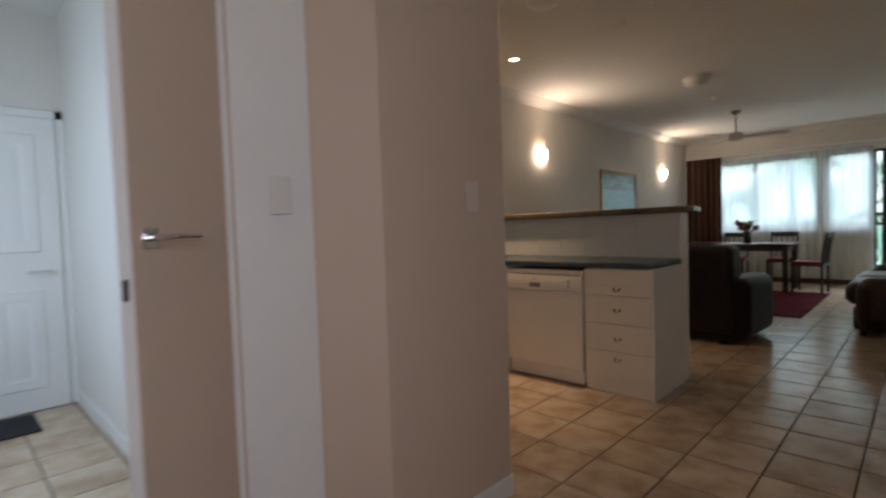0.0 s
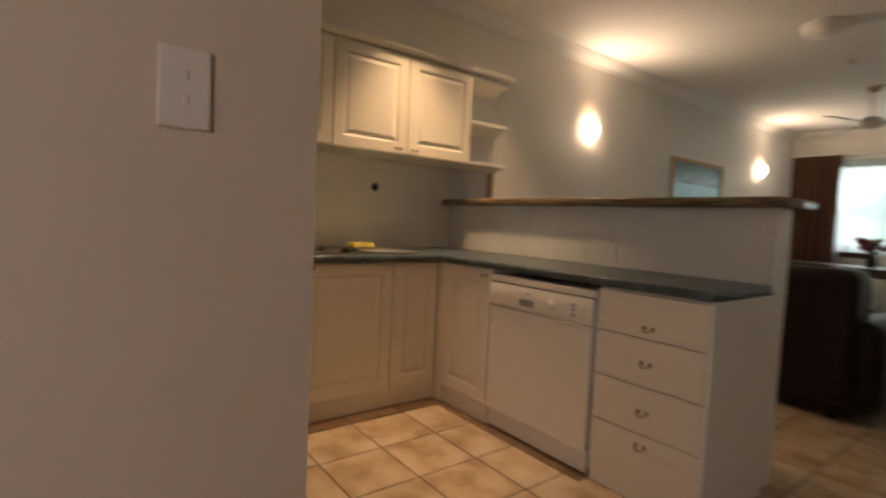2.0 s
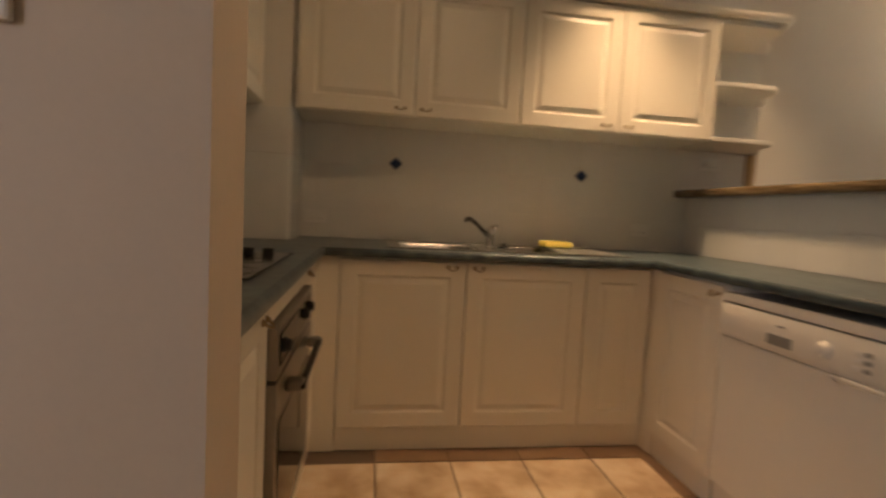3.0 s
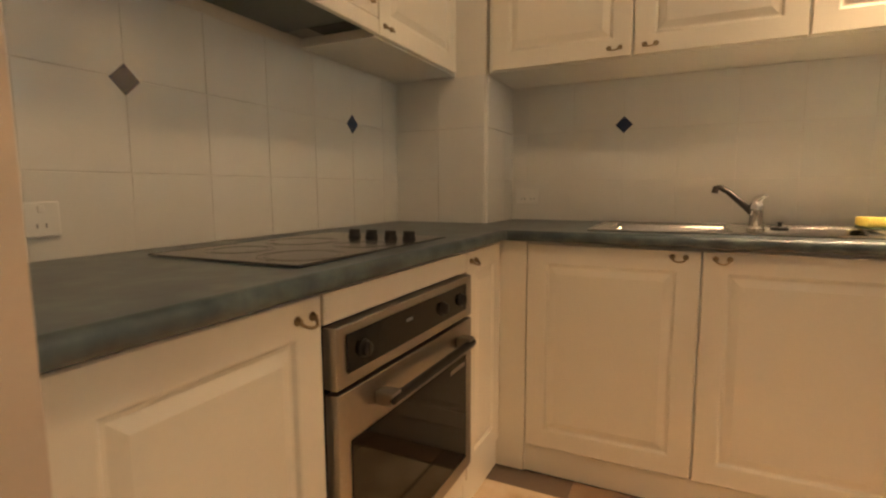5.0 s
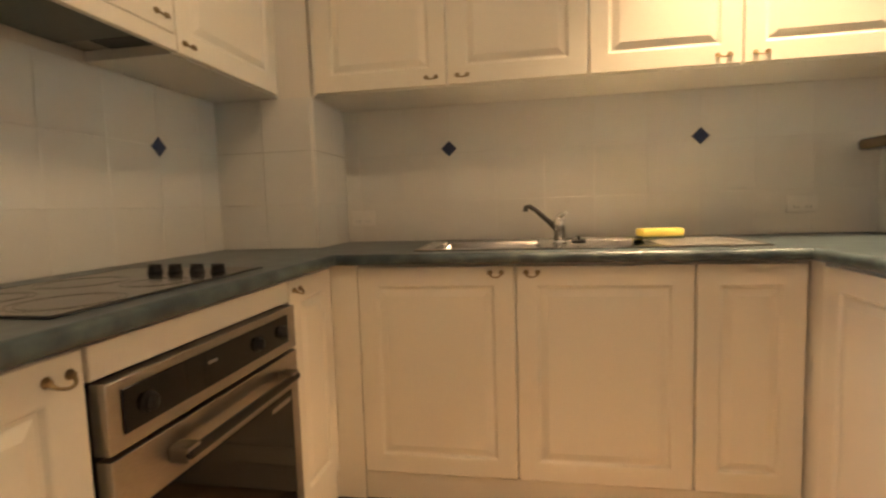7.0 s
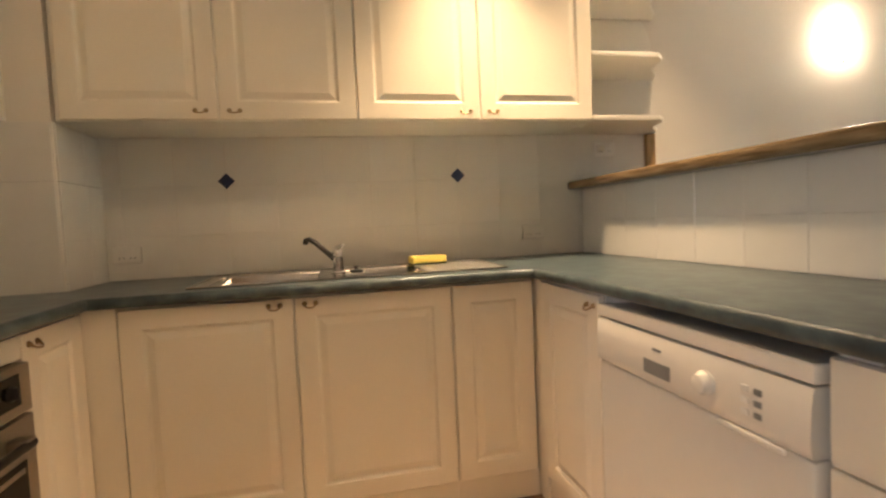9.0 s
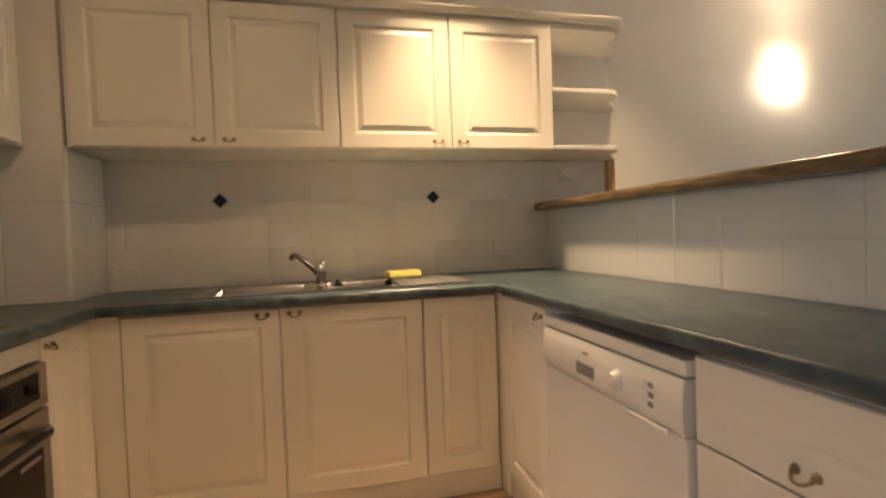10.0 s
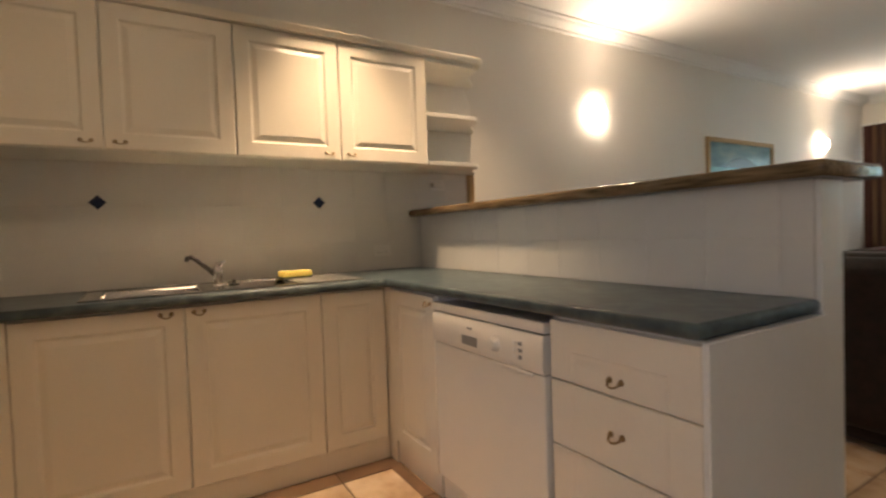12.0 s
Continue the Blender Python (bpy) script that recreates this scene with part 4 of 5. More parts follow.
def ceiling_fan(m, turn, drop, label):
    fan = thing("ceiling_fan", m @ pose(0, 0, 0, 0, 0, turn), label, "fan", "ceiling fans")
    part("canopy", lathe([(0.065, -0.001), (0.06, -0.03), (0.02, -0.06)], 24), BRASS if drop > 0.2 else WHITE_PLASTIC, fan)
    part("rod", tube([(0, 0, -0.05), (0, 0, -drop)], 0.012, 10), WHITE_PLASTIC, fan)
    part("motor", lathe([(0.03, -drop + 0.03), (0.085, -drop + 0.01), (0.10, -drop - 0.04), (0.095, -drop - 0.075), (0.04, -drop - 0.10), (0.02, -drop - 0.105)], 28), WHITE_PLASTIC, fan)
    for k in range(3):
        a = 2 * math.pi * k / 3
        blade = prism([(0.10, -0.035), (0.20, -0.055), (0.60, -0.068), (0.645, -0.05), (0.655, 0.0), (0.645, 0.05), (0.60, 0.062), (0.20, 0.05), (0.10, 0.035)], -drop - 0.045, -drop - 0.038)
        bmesh.ops.transform(blade, matrix=Matrix.Rotation(a, 4, "Z") @ Matrix.Translation((0, 0, -drop - 0.04)) @ Matrix.Rotation(radians(-12), 4, "X") @ Matrix.Translation((0, 0, drop + 0.04)), verts=blade.verts[:])
        part("blade", blade, FAN_BACKLIT, fan)
    return fan


ceiling_fan(pose(-1.69, 8.05, CEIL), 12, 0.34, "white three-blade ceiling fan at rest")
dome = thing("ceiling_light", pose(-1.52, 5.79, CEIL), "round domed opal ceiling light, unlit", "ceiling light")
part("base", lathe([(0.15, -0.001), (0.15, -0.02), (0.13, -0.022)], 28), WHITE_PLASTIC, dome)
part("diffuser", lathe([(0.14, -0.02), (0.135, -0.05), (0.10, -0.085), (0.04, -0.10)], 28), WHITE_PLASTIC, dome)

ac = thing("air_conditioner", pose(0.64, 6.55, 2.12, 0, 0, -90), "white split air conditioner high on the wall", "air conditioner")
part("body", box((0, -0.20, 0.02), (0.80, 0, 0.27), 0.03, 3), WHITE_PLASTIC, ac)
part("louvre", box((0.04, -0.185, 0.005), (0.76, -0.10, 0.022), 0.004), WHITE_GOODS, ac)


def sconce(y):
    lampthing = thing("wall_sconce", pose(XW, y, 2.02), "lit oval opal glass wall light", "wall light", "wall lights")
    part("backplate", box((0, -0.05, -0.07), (0.012, 0.05, 0.05), 0.004), WHITE_PLASTIC, lampthing)
    bm, rows = bmesh.new(), []
    for k in range(13):
        u = k / 12
        r, z = 0.082 * math.sin(math.pi * (0.16 + 0.84 * u)) ** 0.62 * (0.96 - 0.16 * u), 0.105 - 0.19 * u
        rows.append([bm.verts.new((0.014 + r * math.sin(math.pi * j / 16), -r * 1.12 * math.cos(math.pi * j / 16), z)) for j in range(17)])
    for one, two in zip(rows, rows[1:]):
        for j in range(16):
            bm.faces.new((one[j], one[j + 1], two[j + 1], two[j]))
    part("shade", bm, GLOW_SCONCE, lampthing, "glowing opal glass bowl")
    part("finial", tube([(0.03, 0, -0.084), (0.03, 0, -0.108)], 0.006, 8), BRASS, lampthing)


sconce(5.216)
sconce(9.245)
pic = thing("framed_picture", pose(XW + 0.001, 6.79, 1.23, 0, 0, FACE_EAST), "gilt-framed blue-grey landscape print behind glass", "picture")
for a, b in (((0, -0.025, 0), (1.28, 0, 0.045)), ((0, -0.025, 0.71), (1.28, 0, 0.755)), ((0, -0.025, 0.045), (0.045, 0, 0.71)), ((1.235, -0.025, 0.045), (1.28, 0, 0.71))):
    part("frame", box(a, b, 0.005, 2), GOLD, pic)
part("print", box((0.045, -0.008, 0.045), (1.235, -0.001, 0.71)), PRINT, pic, "pale blue-grey sky of the print")
part("lake", box((0.05, -0.0095, 0.05), (1.23, -0.0082, 0.46)), LAKE, pic, "teal water of the print")
hill = bmesh.new()
edge = [(0.30 + 0.70 * k / 20, 0.462 + 0.11 * max(math.sin(math.pi * k / 20), 0) ** 0.8) for k in range(21)]
hill.faces.new([hill.verts.new((x, -0.0098, z)) for x, z in edge])
part("hill", hill, SLATE, pic, "dark hill of the print")

# ---- living and dining ----
single("rug", box((-2.5, 6.72, 0.002), (-0.72, 9.1, 0.014), 0.004), RUG, "deep red pile rug on the tiles", "rug")


def soft(a, b, r=0.07, seg=4):
    return box(a, b, r, seg)


chair = thing("armchair", pose(-1.36, 5.32, 0, 0, 0, 176), "dark brown leather recliner armchair", "armchair", "leather seats")
part("base", soft((-0.46, -0.38, 0.03), (0.46, 0.42, 0.34), 0.04), LEATHER, chair)
part("seat_cushion", soft((-0.28, -0.44, 0.26), (0.28, 0.25, 0.46), 0.07), LEATHER, chair)
part("backrest", soft((-0.44, 0.16, 0.10), (0.44, 0.48, 0.93), 0.08, 5), LEATHER, chair)
part("headrest", soft((-0.30, 0.12, 0.62), (0.30, 0.42, 0.95), 0.09, 5), LEATHER, chair)
for s in (-1, 1):
    part("armrest", soft((s * 0.27 if s > 0 else -0.55, -0.42, 0.05), (0.55 if s > 0 else s * 0.27, 0.38, 0.62), 0.09, 5), LEATHER, chair)
    part("foot", box((s * 0.33 - 0.03, -0.33, 0), (s * 0.33 + 0.03, -0.27, 0.04)), BLACK, chair)
    part("foot", box((s * 0.33 - 0.03, 0.30, 0), (s * 0.33 + 0.03, 0.36, 0.04)), BLACK, chair)
sofa = thing("sofa", pose(0.60, 6.9, 0, 0, 0, -90), "dark brown leather sofa with rounded arms", "sofa", "leather seats")
part("base", soft((-0.92, -0.80, 0.05), (0.92, -0.02, 0.30), 0.05), SOFA_LEATHER, sofa)
for s in (-1, 1):
    part("armrest", soft((s * 0.75 if s > 0 else -1.02, -0.78, 0.05), (1.02 if s > 0 else s * 0.75, -0.02, 0.57), 0.13, 6), SOFA_LEATHER, sofa)
    part("seat_cushion", soft((0.003 if s > 0 else -0.76, -0.88, 0.27), (0.76 if s > 0 else -0.003, -0.20, 0.50), 0.09, 5), SOFA_LEATHER, sofa)
    part("back_cushion", soft((0.003 if s > 0 else -0.80, -0.27, 0.42), (0.80 if s > 0 else -0.003, -0.01, 0.90), 0.12, 6), SOFA_LEATHER, sofa)
    for fy in (-0.72, -0.10):
        part("foot", box((s * 0.85 - 0.03, fy - 0.03, 0), (s * 0.85 + 0.03, fy + 0.03, 0.06)), BLACK, sofa)

table = thing("dining_table", pose(-1.96, 9.25, 0.0), "dark-stained wooden dining table", "table")
part("tabletop", box((-0.80, -0.42, 0.735), (0.80, 0.42, 0.765), 0.004, 2), DARK_WOOD, table)
part("apron", box((-0.72, -0.36, 0.65), (0.72, 0.36, 0.734), 0.002), DARK_WOOD, table)
for sx in (-1, 1):
    for sy in (-1, 1):
        part("leg", box((sx * 0.72 - 0.035, sy * 0.36 - 0.035, 0.0145 if sy < 0 else 0), (sx * 0.72 + 0.035, sy * 0.36 + 0.035, 0.734), 0.004), DARK_WOOD, table)


def dining_chair(m):
    c = thing("dining_chair", m, "dark-stained wooden dining chair with red seat pad", "chair", "chairs round the table")
    part("seat", box((-0.21, -0.21, 0.42), (0.21, 0.21, 0.45), 0.006, 2), DARK_WOOD, c)
    part("seat_pad", soft((-0.20, -0.20, 0.4505), (0.20, 0.18, 0.49), 0.018, 3), RED_PAD, c, "red cloth seat pad")
    for sx in (-1, 1):
        part("leg", box((sx * 0.185 - 0.018, -0.20, 0), (sx * 0.185 + 0.018, -0.165, 0.42), 0.003), DARK_WOOD, c)
        part("back_post", tube([(sx * 0.185, 0.19, 0.0), (sx * 0.185, 0.185, 0.45), (sx * 0.185, 0.215, 0.72), (sx * 0.185, 0.255, 0.93)], 0.018, 6), DARK_WOOD, c)
    part("top_rail", box((-0.165, 0.230, 0.845), (0.165, 0.253, 0.925), 0.005), DARK_WOOD, c)
    for k in range(4):
        x = -0.12 + 0.08 * k
        part("slat", tube([(x, 0.190, 0.452), (x, 0.212, 0.70), (x, 0.240, 0.850)], 0.009, 6), DARK_WOOD, c)
    return c


first = dining_chair(pose(-0.98, 9.22, 0, 0, 0, -95))
for x, y, turn in ((-2.20, 9.88, 0), (-1.45, 9.88, 3)):
    copy_thing(first, pose(x, y, 0.0145 if y < 9 else 0, 0, 0, turn))

vase = thing("flower_vase", pose(-1.80, 9.12, 0.766) @ Matrix.Scale(1.0, 4), "dark vase of red flowers on the dining table", "flowers")
part("vase", lathe([(0.045, 0), (0.055, 0.04), (0.045, 0.12), (0.030, 0.17), (0.040, 0.20)], 20), BLACK, vase, "dark glazed vase")
rng = random.Random(4)
for k in range(22):
    a, r, h = rng.uniform(0, 6.28), rng.uniform(0.02, 0.20), rng.uniform(0.22, 0.36)
    tip = (r * math.cos(a), r * math.sin(a), h)
    part("stem", tube([(0, 0, 0.16), (tip[0] * 0.5, tip[1] * 0.5, h * 0.75), tip], 0.004, 5), STEM, vase)
    bl = bmesh.new()
    if k % 3:
        bmesh.ops.create_icosphere(bl, subdivisions=2, radius=0.042)
        for v in bl.verts:
            v.co = Vector(tip) + v.co * rng.uniform(0.7, 1.25)
    for j in range(0 if k % 3 else 7):
        q = 2 * math.pi * j / 7
        v = [bl.verts.new(Vector(tip) + Vector(c)) for c in ((0, 0, 0), (0.055 * math.cos(q - 0.4), 0.055 * math.sin(q - 0.4), 0.015), (0.075 * math.cos(q), 0.075 * math.sin(q), 0.004), (0.055 * math.cos(q + 0.4), 0.055 * math.sin(q + 0.4), 0.018))]
        bl.faces.new(v)
    part("bloom" if k % 3 else "leaf", bl, FLOWER if k % 3 else LEAF, vase)
for k, (x, y) in enumerate(((-2.35, 9.05), (-1.42, 9.0), (-2.4, 9.45), (-1.38, 9.5))):
    single("place_mat", box((x - 0.19, y - 0.13, 0.7655), (x + 0.19, y + 0.13, 0.769), 0.001), RED_PAD if k != 1 else BLACK, "woven place mat on the dining table", "place mat", group="place mats")


def curtain(name, x0, x1, z0, z1, y, folds, deep, material, label):
    n, bm = max(int((x1 - x0) * 60), 16), bmesh.new()
    r = random.Random(int(x0 * 100) + 7)
    ph = [r.uniform(0, 6.28) for _ in range(3)]
    rows = []
    for z, k in ((z1, 0.75), (z1 - 0.12, 1.0), ((z0 + z1) / 2, 1.1), (z0, 1.2)):
        rows.append([bm.verts.new((x0 + (x1 - x0) * i / n, y + k * deep * (math.sin(2 * math.pi * folds * i / n + ph[0]) + 0.4 * math.sin(2 * math.pi * folds * 0.37 * i / n + ph[1])), z)) for i in range(n + 1)])
    for one, two in zip(rows, rows[1:]):
        for i in range(n):
            bm.faces.new((one[i], one[i + 1], two[i + 1], two[i]))
    return part(name, bm, material, thing("curtain", pose(0, 0, 0), label, "curtain", "curtains"), "", True)


def striped_cloth():
    m, n, l, p = nodes_of("striped_brown_cloth")
    co, sep, wave, ramp = n.new("ShaderNodeTexCoord"), n.new("ShaderNodeSeparateXYZ"), n.new("ShaderNodeMath"), n.new("ShaderNodeValToRGB")
    l.new(co.outputs["Object"], sep.inputs[0])
    wave.operation = "PINGPONG"
    l.new(sep.outputs["X"], wave.inputs[0])
    wave.inputs[1].default_value = 0.11
    k = n.new("ShaderNodeMath")
    k.operation = "DIVIDE"
    l.new(wave.outputs[0], k.inputs[0])
    k.inputs[1].default_value = 0.11
    l.new(k.outputs[0], ramp.inputs["Fac"])
    e = ramp.color_ramp.elements
    ramp.color_ramp.interpolation = "CONSTANT"
    e[0].color, e[1].position, e[1].color = (0.085, 0.030, 0.020, 1), 0.45, (0.17, 0.10, 0.05, 1)
    q = e.new(0.7)
    q.color = (0.05, 0.018, 0.012, 1)
    l.new(ramp.outputs["Color"], p.inputs["Base Color"])
    p.inputs["Roughness"].default_value = 0.85
    return m


STRIPED = striped_cloth()
curtain("heavy_drape", -3.14, -2.50, 0.03, 2.36, YW - 0.13, 7, 0.028, STRIPED, "heavy brown striped drape drawn aside")
curtain("sheer_drape", -2.95, -1.02, 0.10, 2.30, YW - 0.06, 17, 0.014, SHEER, "white sheer curtain across the wide window")
curtain("sheer_drape", -0.98, -0.30, 0.10, 2.30, YW - 0.06, 8, 0.016, SHEER, "white sheer curtain gathered beside the sliding door")
curtain("sheer_drape", 0.42, 0.635, 0.10, 2.36, YW - 0.08, 5, 0.020, SHEER, "white sheer curtain drawn to the wall")
single("curtain_track", box((-3.16, YW - 0.15, 2.365), (0.638, YW - 0.03, 2.39), 0.003), TRIM, "white curtain track over the windows", "curtain track")

# ---- outside ----
structure("balcony", box((-5, YW + 0.145, -0.20), (3, YW + 1.65, -0.02)), CONCRETE, "plain concrete balcony floor", "balcony")
structure("ground", box((-300, -300, -3.2), (300, 400, -3.0)), GRASS, "green lawn far below the balcony", "ground")
rail = thing("balcony_railing", pose(-5, YW + 1.1, -0.02), "black metal balcony railing with upright bars", "railing")
part("top_rail", box((0, -0.03, 1.00), (8, 0.03, 1.05), 0.006), FRAME_DARK, rail)
part("bottom_rail", box((0, -0.015, 0.08), (8, 0.015, 0.11), 0.003), FRAME_DARK, rail)
part("post", box((0.0, -0.02, 0), (0.04, 0.02, 1.0)), FRAME_DARK, rail)
part("post", box((7.96, -0.02, 0), (8, 0.02, 1.0)), FRAME_DARK, rail)
for k in range(66):
    part("bar", box((0.06 + k * 0.12, -0.011, 0.11), (0.083 + k * 0.12, 0.011, 1.0)), FRAME_DARK, rail)


def palm(m, height, fronds, seed, label):
    r = random.Random(seed)
    top = thing("palm_tree", m, label, "tree", "trees")
    part("trunk", tube([(0, 0, -3), (0.05, 0.02, -1), (0.02, 0.04, height)], [0.14, 0.11, 0.08], 10), TIMBER_UP, top)
    crown = bmesh.new()
    for f in range(fronds):
        a, lift, ln = 2 * math.pi * f / fronds + r.uniform(-0.2, 0.2), r.uniform(0.1, 1.0), r.uniform(1.5, 2.3)
        spine = []
        for k in range(13):
            u = k / 12
            spine.append(Vector((math.cos(a) * ln * u, math.sin(a) * ln * u, height + lift * math.sin(u * 1.7) * 1.1 - 1.5 * u * u)))
        for k in range(1, 13):
            way = (spine[k] - spine[k - 1]).normalized()
            side = way.cross(Vector((0, 0, 1))).normalized()
            for s in (-1, 1):
                for h in (0.0, 0.5):
                    base = spine[k - 1].lerp(spine[k], h)
                    long = 0.55 * math.sin(0.35 + 2.5 * k / 12)
                    tip = base + side * s * long * 0.8 + way * long * 0.5 + Vector((0, 0, -0.25 * long - r.uniform(0, 0.12)))
                    mid = base.lerp(tip, 0.4) + way * 0.03
                    v = [crown.verts.new(c) for c in (base, mid + way * 0.012, tip, mid - way * 0.03)]
                    crown.faces.new(v)
    part("crown", crown, LEAF, top)
    return top


for k, (x, y, h) in enumerate(((0.9, 14.6, 1.3), (-1.6, 15.5, 0.9), (2.6, 17.0, 2.2), (-4.0, 16.0, 1.6), (0.2, 19.0, 2.4), (-2.8, 19.0, 2.6), (5.0, 20.0, 2.8))):
    palm(pose(x, y, 0), h, 15, k, "green feathery palm beyond the balcony")


# Tree backdrop that glows by itself: daylight and haze are put into its emission.
def glowing_leafy_distance():
    m, n, l, p = nodes_of("glowing_leafy_distance")
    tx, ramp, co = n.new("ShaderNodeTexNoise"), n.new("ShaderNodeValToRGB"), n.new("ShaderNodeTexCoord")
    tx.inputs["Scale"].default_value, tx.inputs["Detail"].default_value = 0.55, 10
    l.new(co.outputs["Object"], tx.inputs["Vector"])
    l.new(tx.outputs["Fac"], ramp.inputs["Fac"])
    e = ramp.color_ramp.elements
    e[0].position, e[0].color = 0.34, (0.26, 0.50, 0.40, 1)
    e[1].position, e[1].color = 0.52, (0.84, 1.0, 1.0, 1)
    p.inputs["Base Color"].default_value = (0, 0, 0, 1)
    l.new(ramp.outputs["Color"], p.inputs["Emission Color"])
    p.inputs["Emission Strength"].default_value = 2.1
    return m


structure("backdrop", box((-40, 32.0, -6), (40, 32.2, 16)), glowing_leafy_distance(), "glowing backdrop of distant trees, sunlight and haze in its emission", "backdrop")


# ---- pieces: wall tiles ----
def tile_mesh(w, h, t, name, material):
    bm = bmesh.new()
    lo = [bm.verts.new(c) for c in ((0, 0, 0), (w, 0, 0), (w, 0, h), (0, 0, h))]
    e = min(0.0012, w / 4)
    mid = [bm.verts.new(c) for c in ((0, -t + e, 0), (w, -t + e, 0), (w, -t + e, h), (0, -t + e, h))]
    hi = [bm.verts.new(c) for c in ((e, -t, e), (w - e, -t, e), (w - e, -t, h - e), (e, -t, h - e))]
    for one, two in ((lo, mid), (mid, hi)):
        for k in range(4):
            bm.faces.new((one[k], one[(k + 1) % 4], two[(k + 1) % 4], two[k]))
    bm.faces.new(hi)
    return mesh_of(name, bm, material, False)


MESHES = {}


def tiled(parent, m, width, x_lines, z_lines):
    """Glazed tiles as parts of a wall between lines in its own plane; m puts x along the wall and -y out of it."""
    for x0, x1 in zip(x_lines, x_lines[1:]):
        for z0, z1 in zip(z_lines, z_lines[1:]):
            x0c, x1c = max(x0, 0), min(x1, width)
            if x1c - x0c < 0.012:
                continue
            key = (round(x1c - x0c, 4), round(z1 - z0, 4))
            if key not in MESHES:
                MESHES[key] = tile_mesh(key[0] - 0.0014, key[1] - 0.0014, 0.008, "wall_tile", WALL_TILE)
            ob = new("wall_tile", MESHES[key])
            ob.parent = parent
            ob.matrix_world = m @ pose(x0c + 0.0007, 0, z0 + 0.0007)


ROWS_Z = (0.900, 1.083, 1.300, 1.512)
stove_m = pose(-1.1155, YS, 0, 0, 0, FACE_NORTH)
tiled(wall_stove, stove_m, 1.7335, [1.625 - 1.1155 - 0.220 * 3 + 0.220 * k for k in range(14)], ROWS_Z)
nib = bpy.data.objects["wall_nib"]
tiled(nib, pose(-2.85, YS, 0, 0, 0, FACE_EAST), 0.43, [0, 0.215, 0.43], ROWS_Z)
tiled(nib, pose(-2.858, 1.282, 0, 0, 0, FACE_NORTH), 0.342, [0, 0.2, 0.342], ROWS_Z)
sink_m = pose(XW, 1.29, 0, 0, 0, FACE_EAST)
tiled(wall_west, sink_m, 2.614, [1.789 - 1.29 - 0.214 * 3 + 0.214 * k for k in range(17)], ROWS_Z)
tiled(bpy.data.objects["wall_bar"], pose(XW + 0.009, YB + 0.006, 0, 0, 0, FACE_SOUTH), 2.234, [0.165 - 0.22 + 0.2205 * k for k in range(13)], (0.900, 1.067, 1.228))


def diamond(parent, m):
    bm = prism([(-0.036, 0), (0, -0.036), (0.036, 0), (0, 0.036)], 0, 0.0024)
    ob = part("diamond_inset", bm, DIAMOND, parent, "navy blue diamond inset", smooth=False)
    ob.matrix_world = m @ pose(0, -0.0079, 0, 90, 0, 0)


for x in (-1.625, -2.505):
    diamond(wall_stove, pose(x, YS, 1.297, 0, 0, FACE_NORTH))
for y in (1.789, 2.859):
    diamond(wall_west, pose(XW, y, 1.318, 0, 0, FACE_EAST))
structure("grout_bed_west", box((XW, 1.281, 0.88), (XW + 0.0066, 3.904, 1.512)), GROUT, "pale grout behind the splashback tiles", "grout")
structure("grout_bed_stove", box((-2.849, YS, 0.88), (-1.1155, YS + 0.0066, 1.512)), GROUT, "pale grout behind the splashback tiles", "grout")
structure("grout_bed_bar", box((XW + 0.009, YB, 0.88), (-0.958, YB + 0.0059, 1.2255)), GROUT, "pale grout behind the bar tiles", "grout")

# ---- pieces: floor tiles ----
FP, FX, FY = 0.322, -2.150, 1.725
EDGE_X, EDGE_Y = -2.472, 2.92


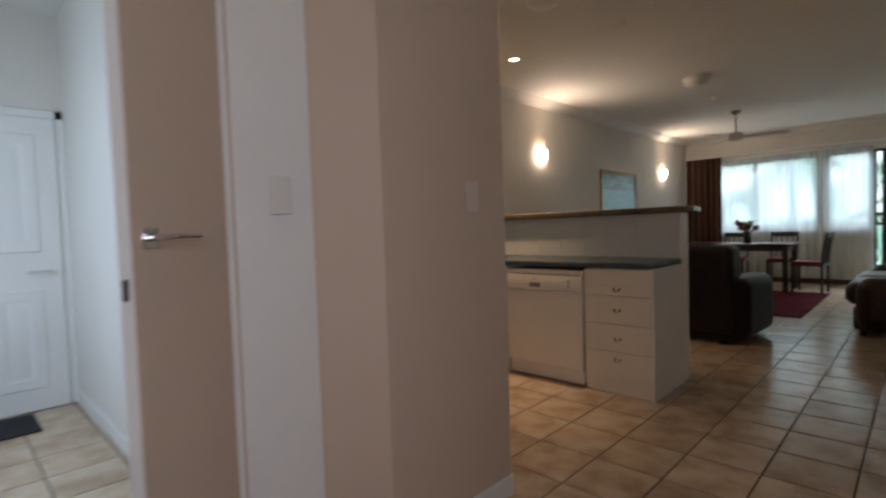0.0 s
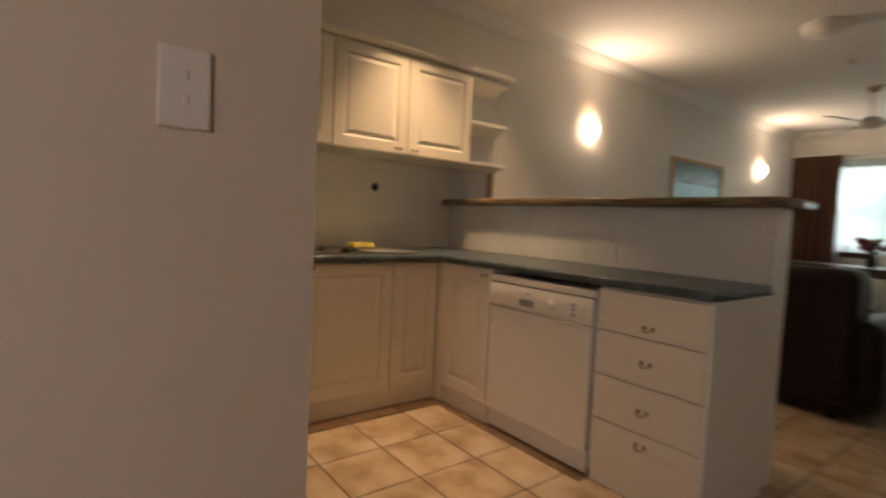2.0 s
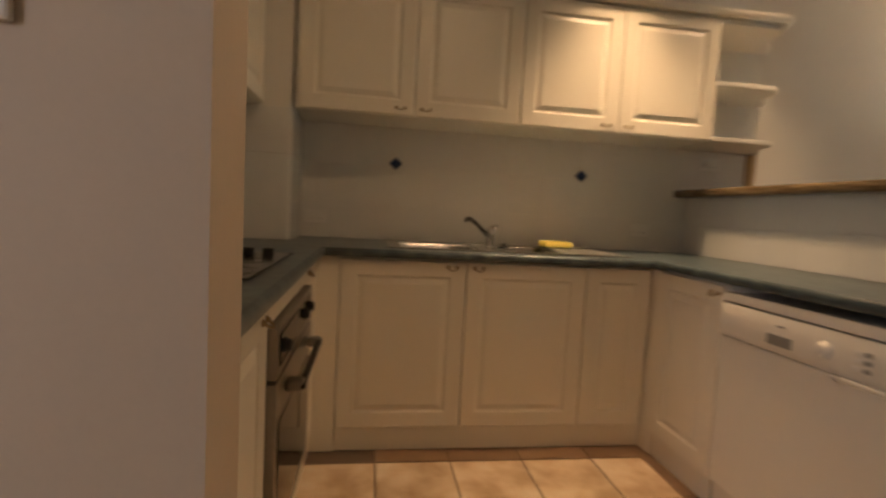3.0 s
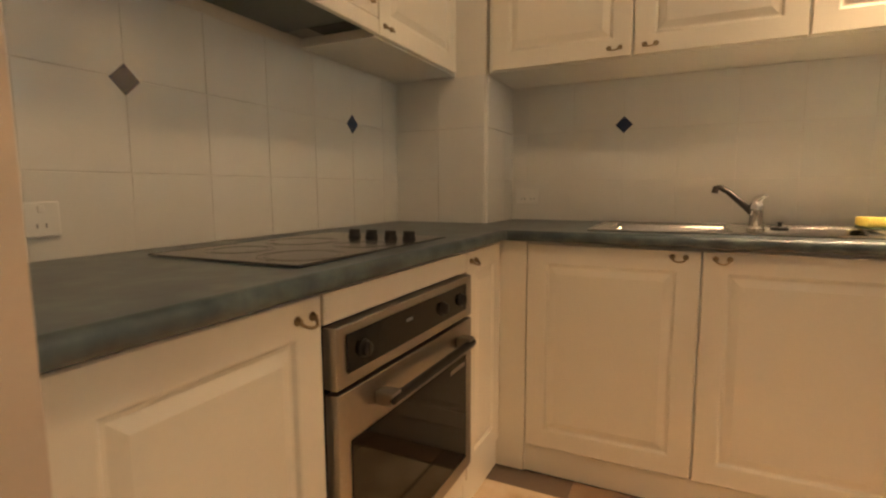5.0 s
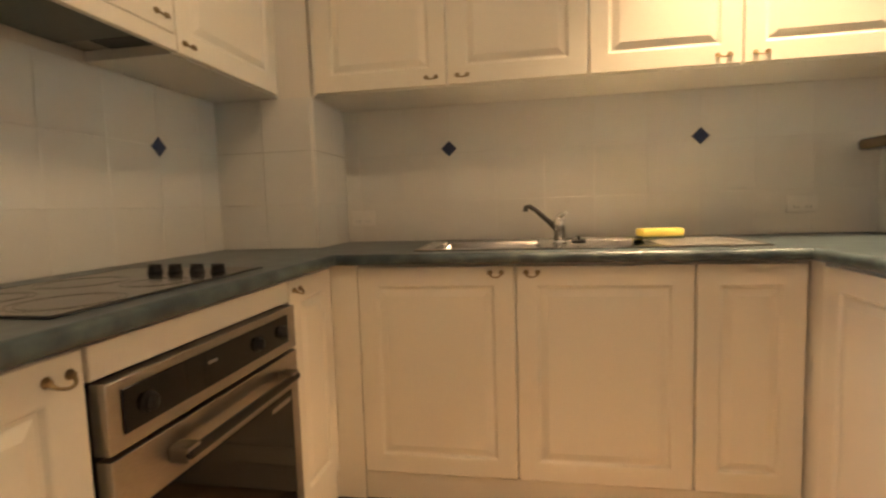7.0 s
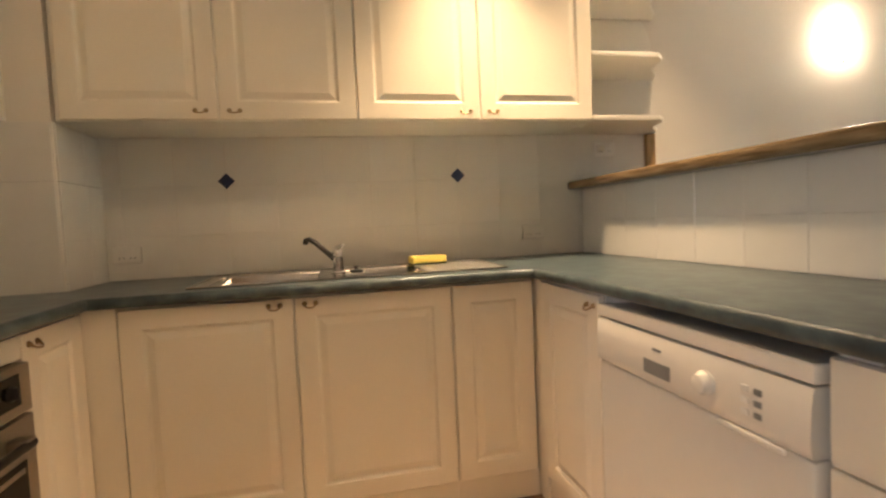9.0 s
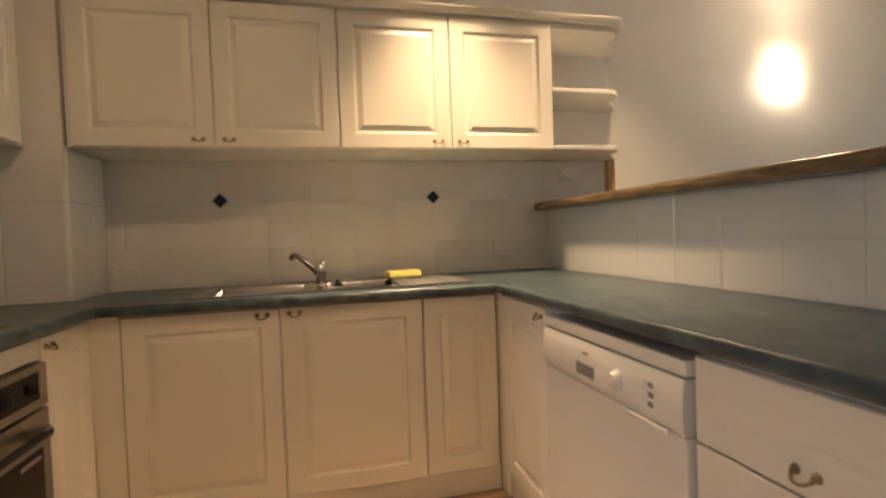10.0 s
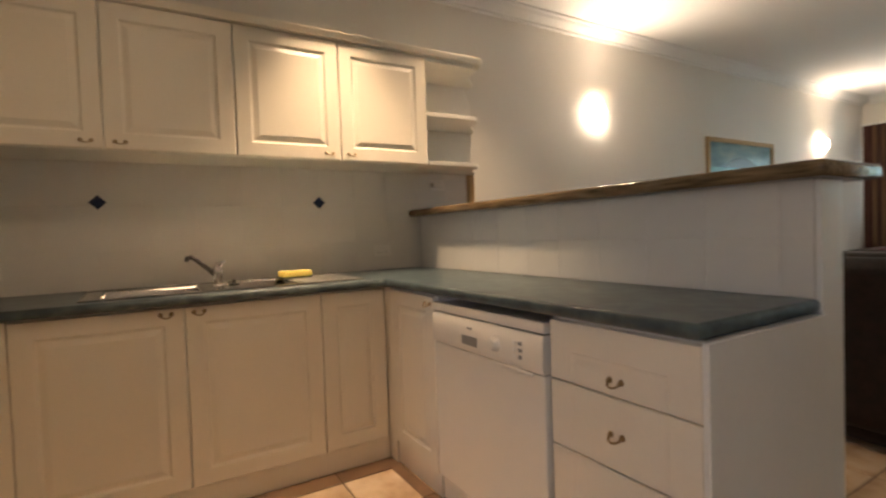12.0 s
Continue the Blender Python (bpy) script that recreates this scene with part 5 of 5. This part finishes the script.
def floor_tile_mesh():
    s, bm = FP - 0.008, bmesh.new()
    rows = [[bm.verts.new(c) for c in ((i, i, z), (s - i, i, z), (s - i, s - i, z), (i, s - i, z))] for i, z in ((0, -0.004), (0, -0.0015), (0.004, 0.0))]
    for one, two in zip(rows, rows[1:]):
        for k in range(4):
            bm.faces.new((one[k], one[(k + 1) % 4], two[(k + 1) % 4], two[k]))
    bm.faces.new(rows[-1])
    return bm


FLOOR_MESH = mesh_of("floor_tile", floor_tile_mesh(), FLOOR_TILE, False)
rest, count = bmesh.new(), 0
rt = random.Random(11)
for i in range(-7, 10):
    for j in range(-9, 28):
        x, y = FX + FP * i, FY + FP * j
        if x < -4.15 or x > RIGHT or y < -1.35 or y > YW:
            continue
        if x + FP < XW and y > 0.55:
            continue
        if -3.3 < x and x + FP < HALL_IN and 0.52 < y and y + FP < YF:
            continue
        if -3.3 < x and x + FP < XF and YF < y < YB:
            continue
        if -3.3 < x and x + FP < -0.87 and YP + 0.03 < y and y + FP < 3.68:
            continue
        if x > 0.40 and y > 1.3:
            continue
        if x < EDGE_X - 0.01 and YF - 0.1 < y < YB:
            continue
        dz = rt.uniform(-0.0006, 0.0)
        if -1.0 < y < 6.6 and x > -3.3 and count < 300:
            ob = new("floor_tile", FLOOR_MESH)
            ob.parent = floor
            ob.location = (x + 0.004, y + 0.004, dz)
            count += 1
        else:
            merge(rest, floor_tile_mesh(), pose(x + 0.004, y + 0.004, dz))
tagged(part("floor_tiles_far", rest, FLOOR_REST, floor, "sand-coloured tiles further off", smooth=False), kind="stuff")
for j in range(5):
    y0, y1 = max(FY + FP * j, YF), min(FY + FP * (j + 1), YP)
    part("border_tile", box((XF - 0.02, y0 + 0.003, -0.004), (EDGE_X - 0.003, y1 - 0.003, -0.0005), 0.001), BORDER_TILE, floor, smooth=False)
for i in range(4):
    x0, x1 = EDGE_X + FP * i, min(EDGE_X + FP * (i + 1), -1.42)
    part("border_tile", box((x0 + 0.003, EDGE_Y + 0.012, -0.003), (x1 - 0.003, YP + 0.006, 0.0035), 0.001), BORDER_TILE, floor, smooth=False)
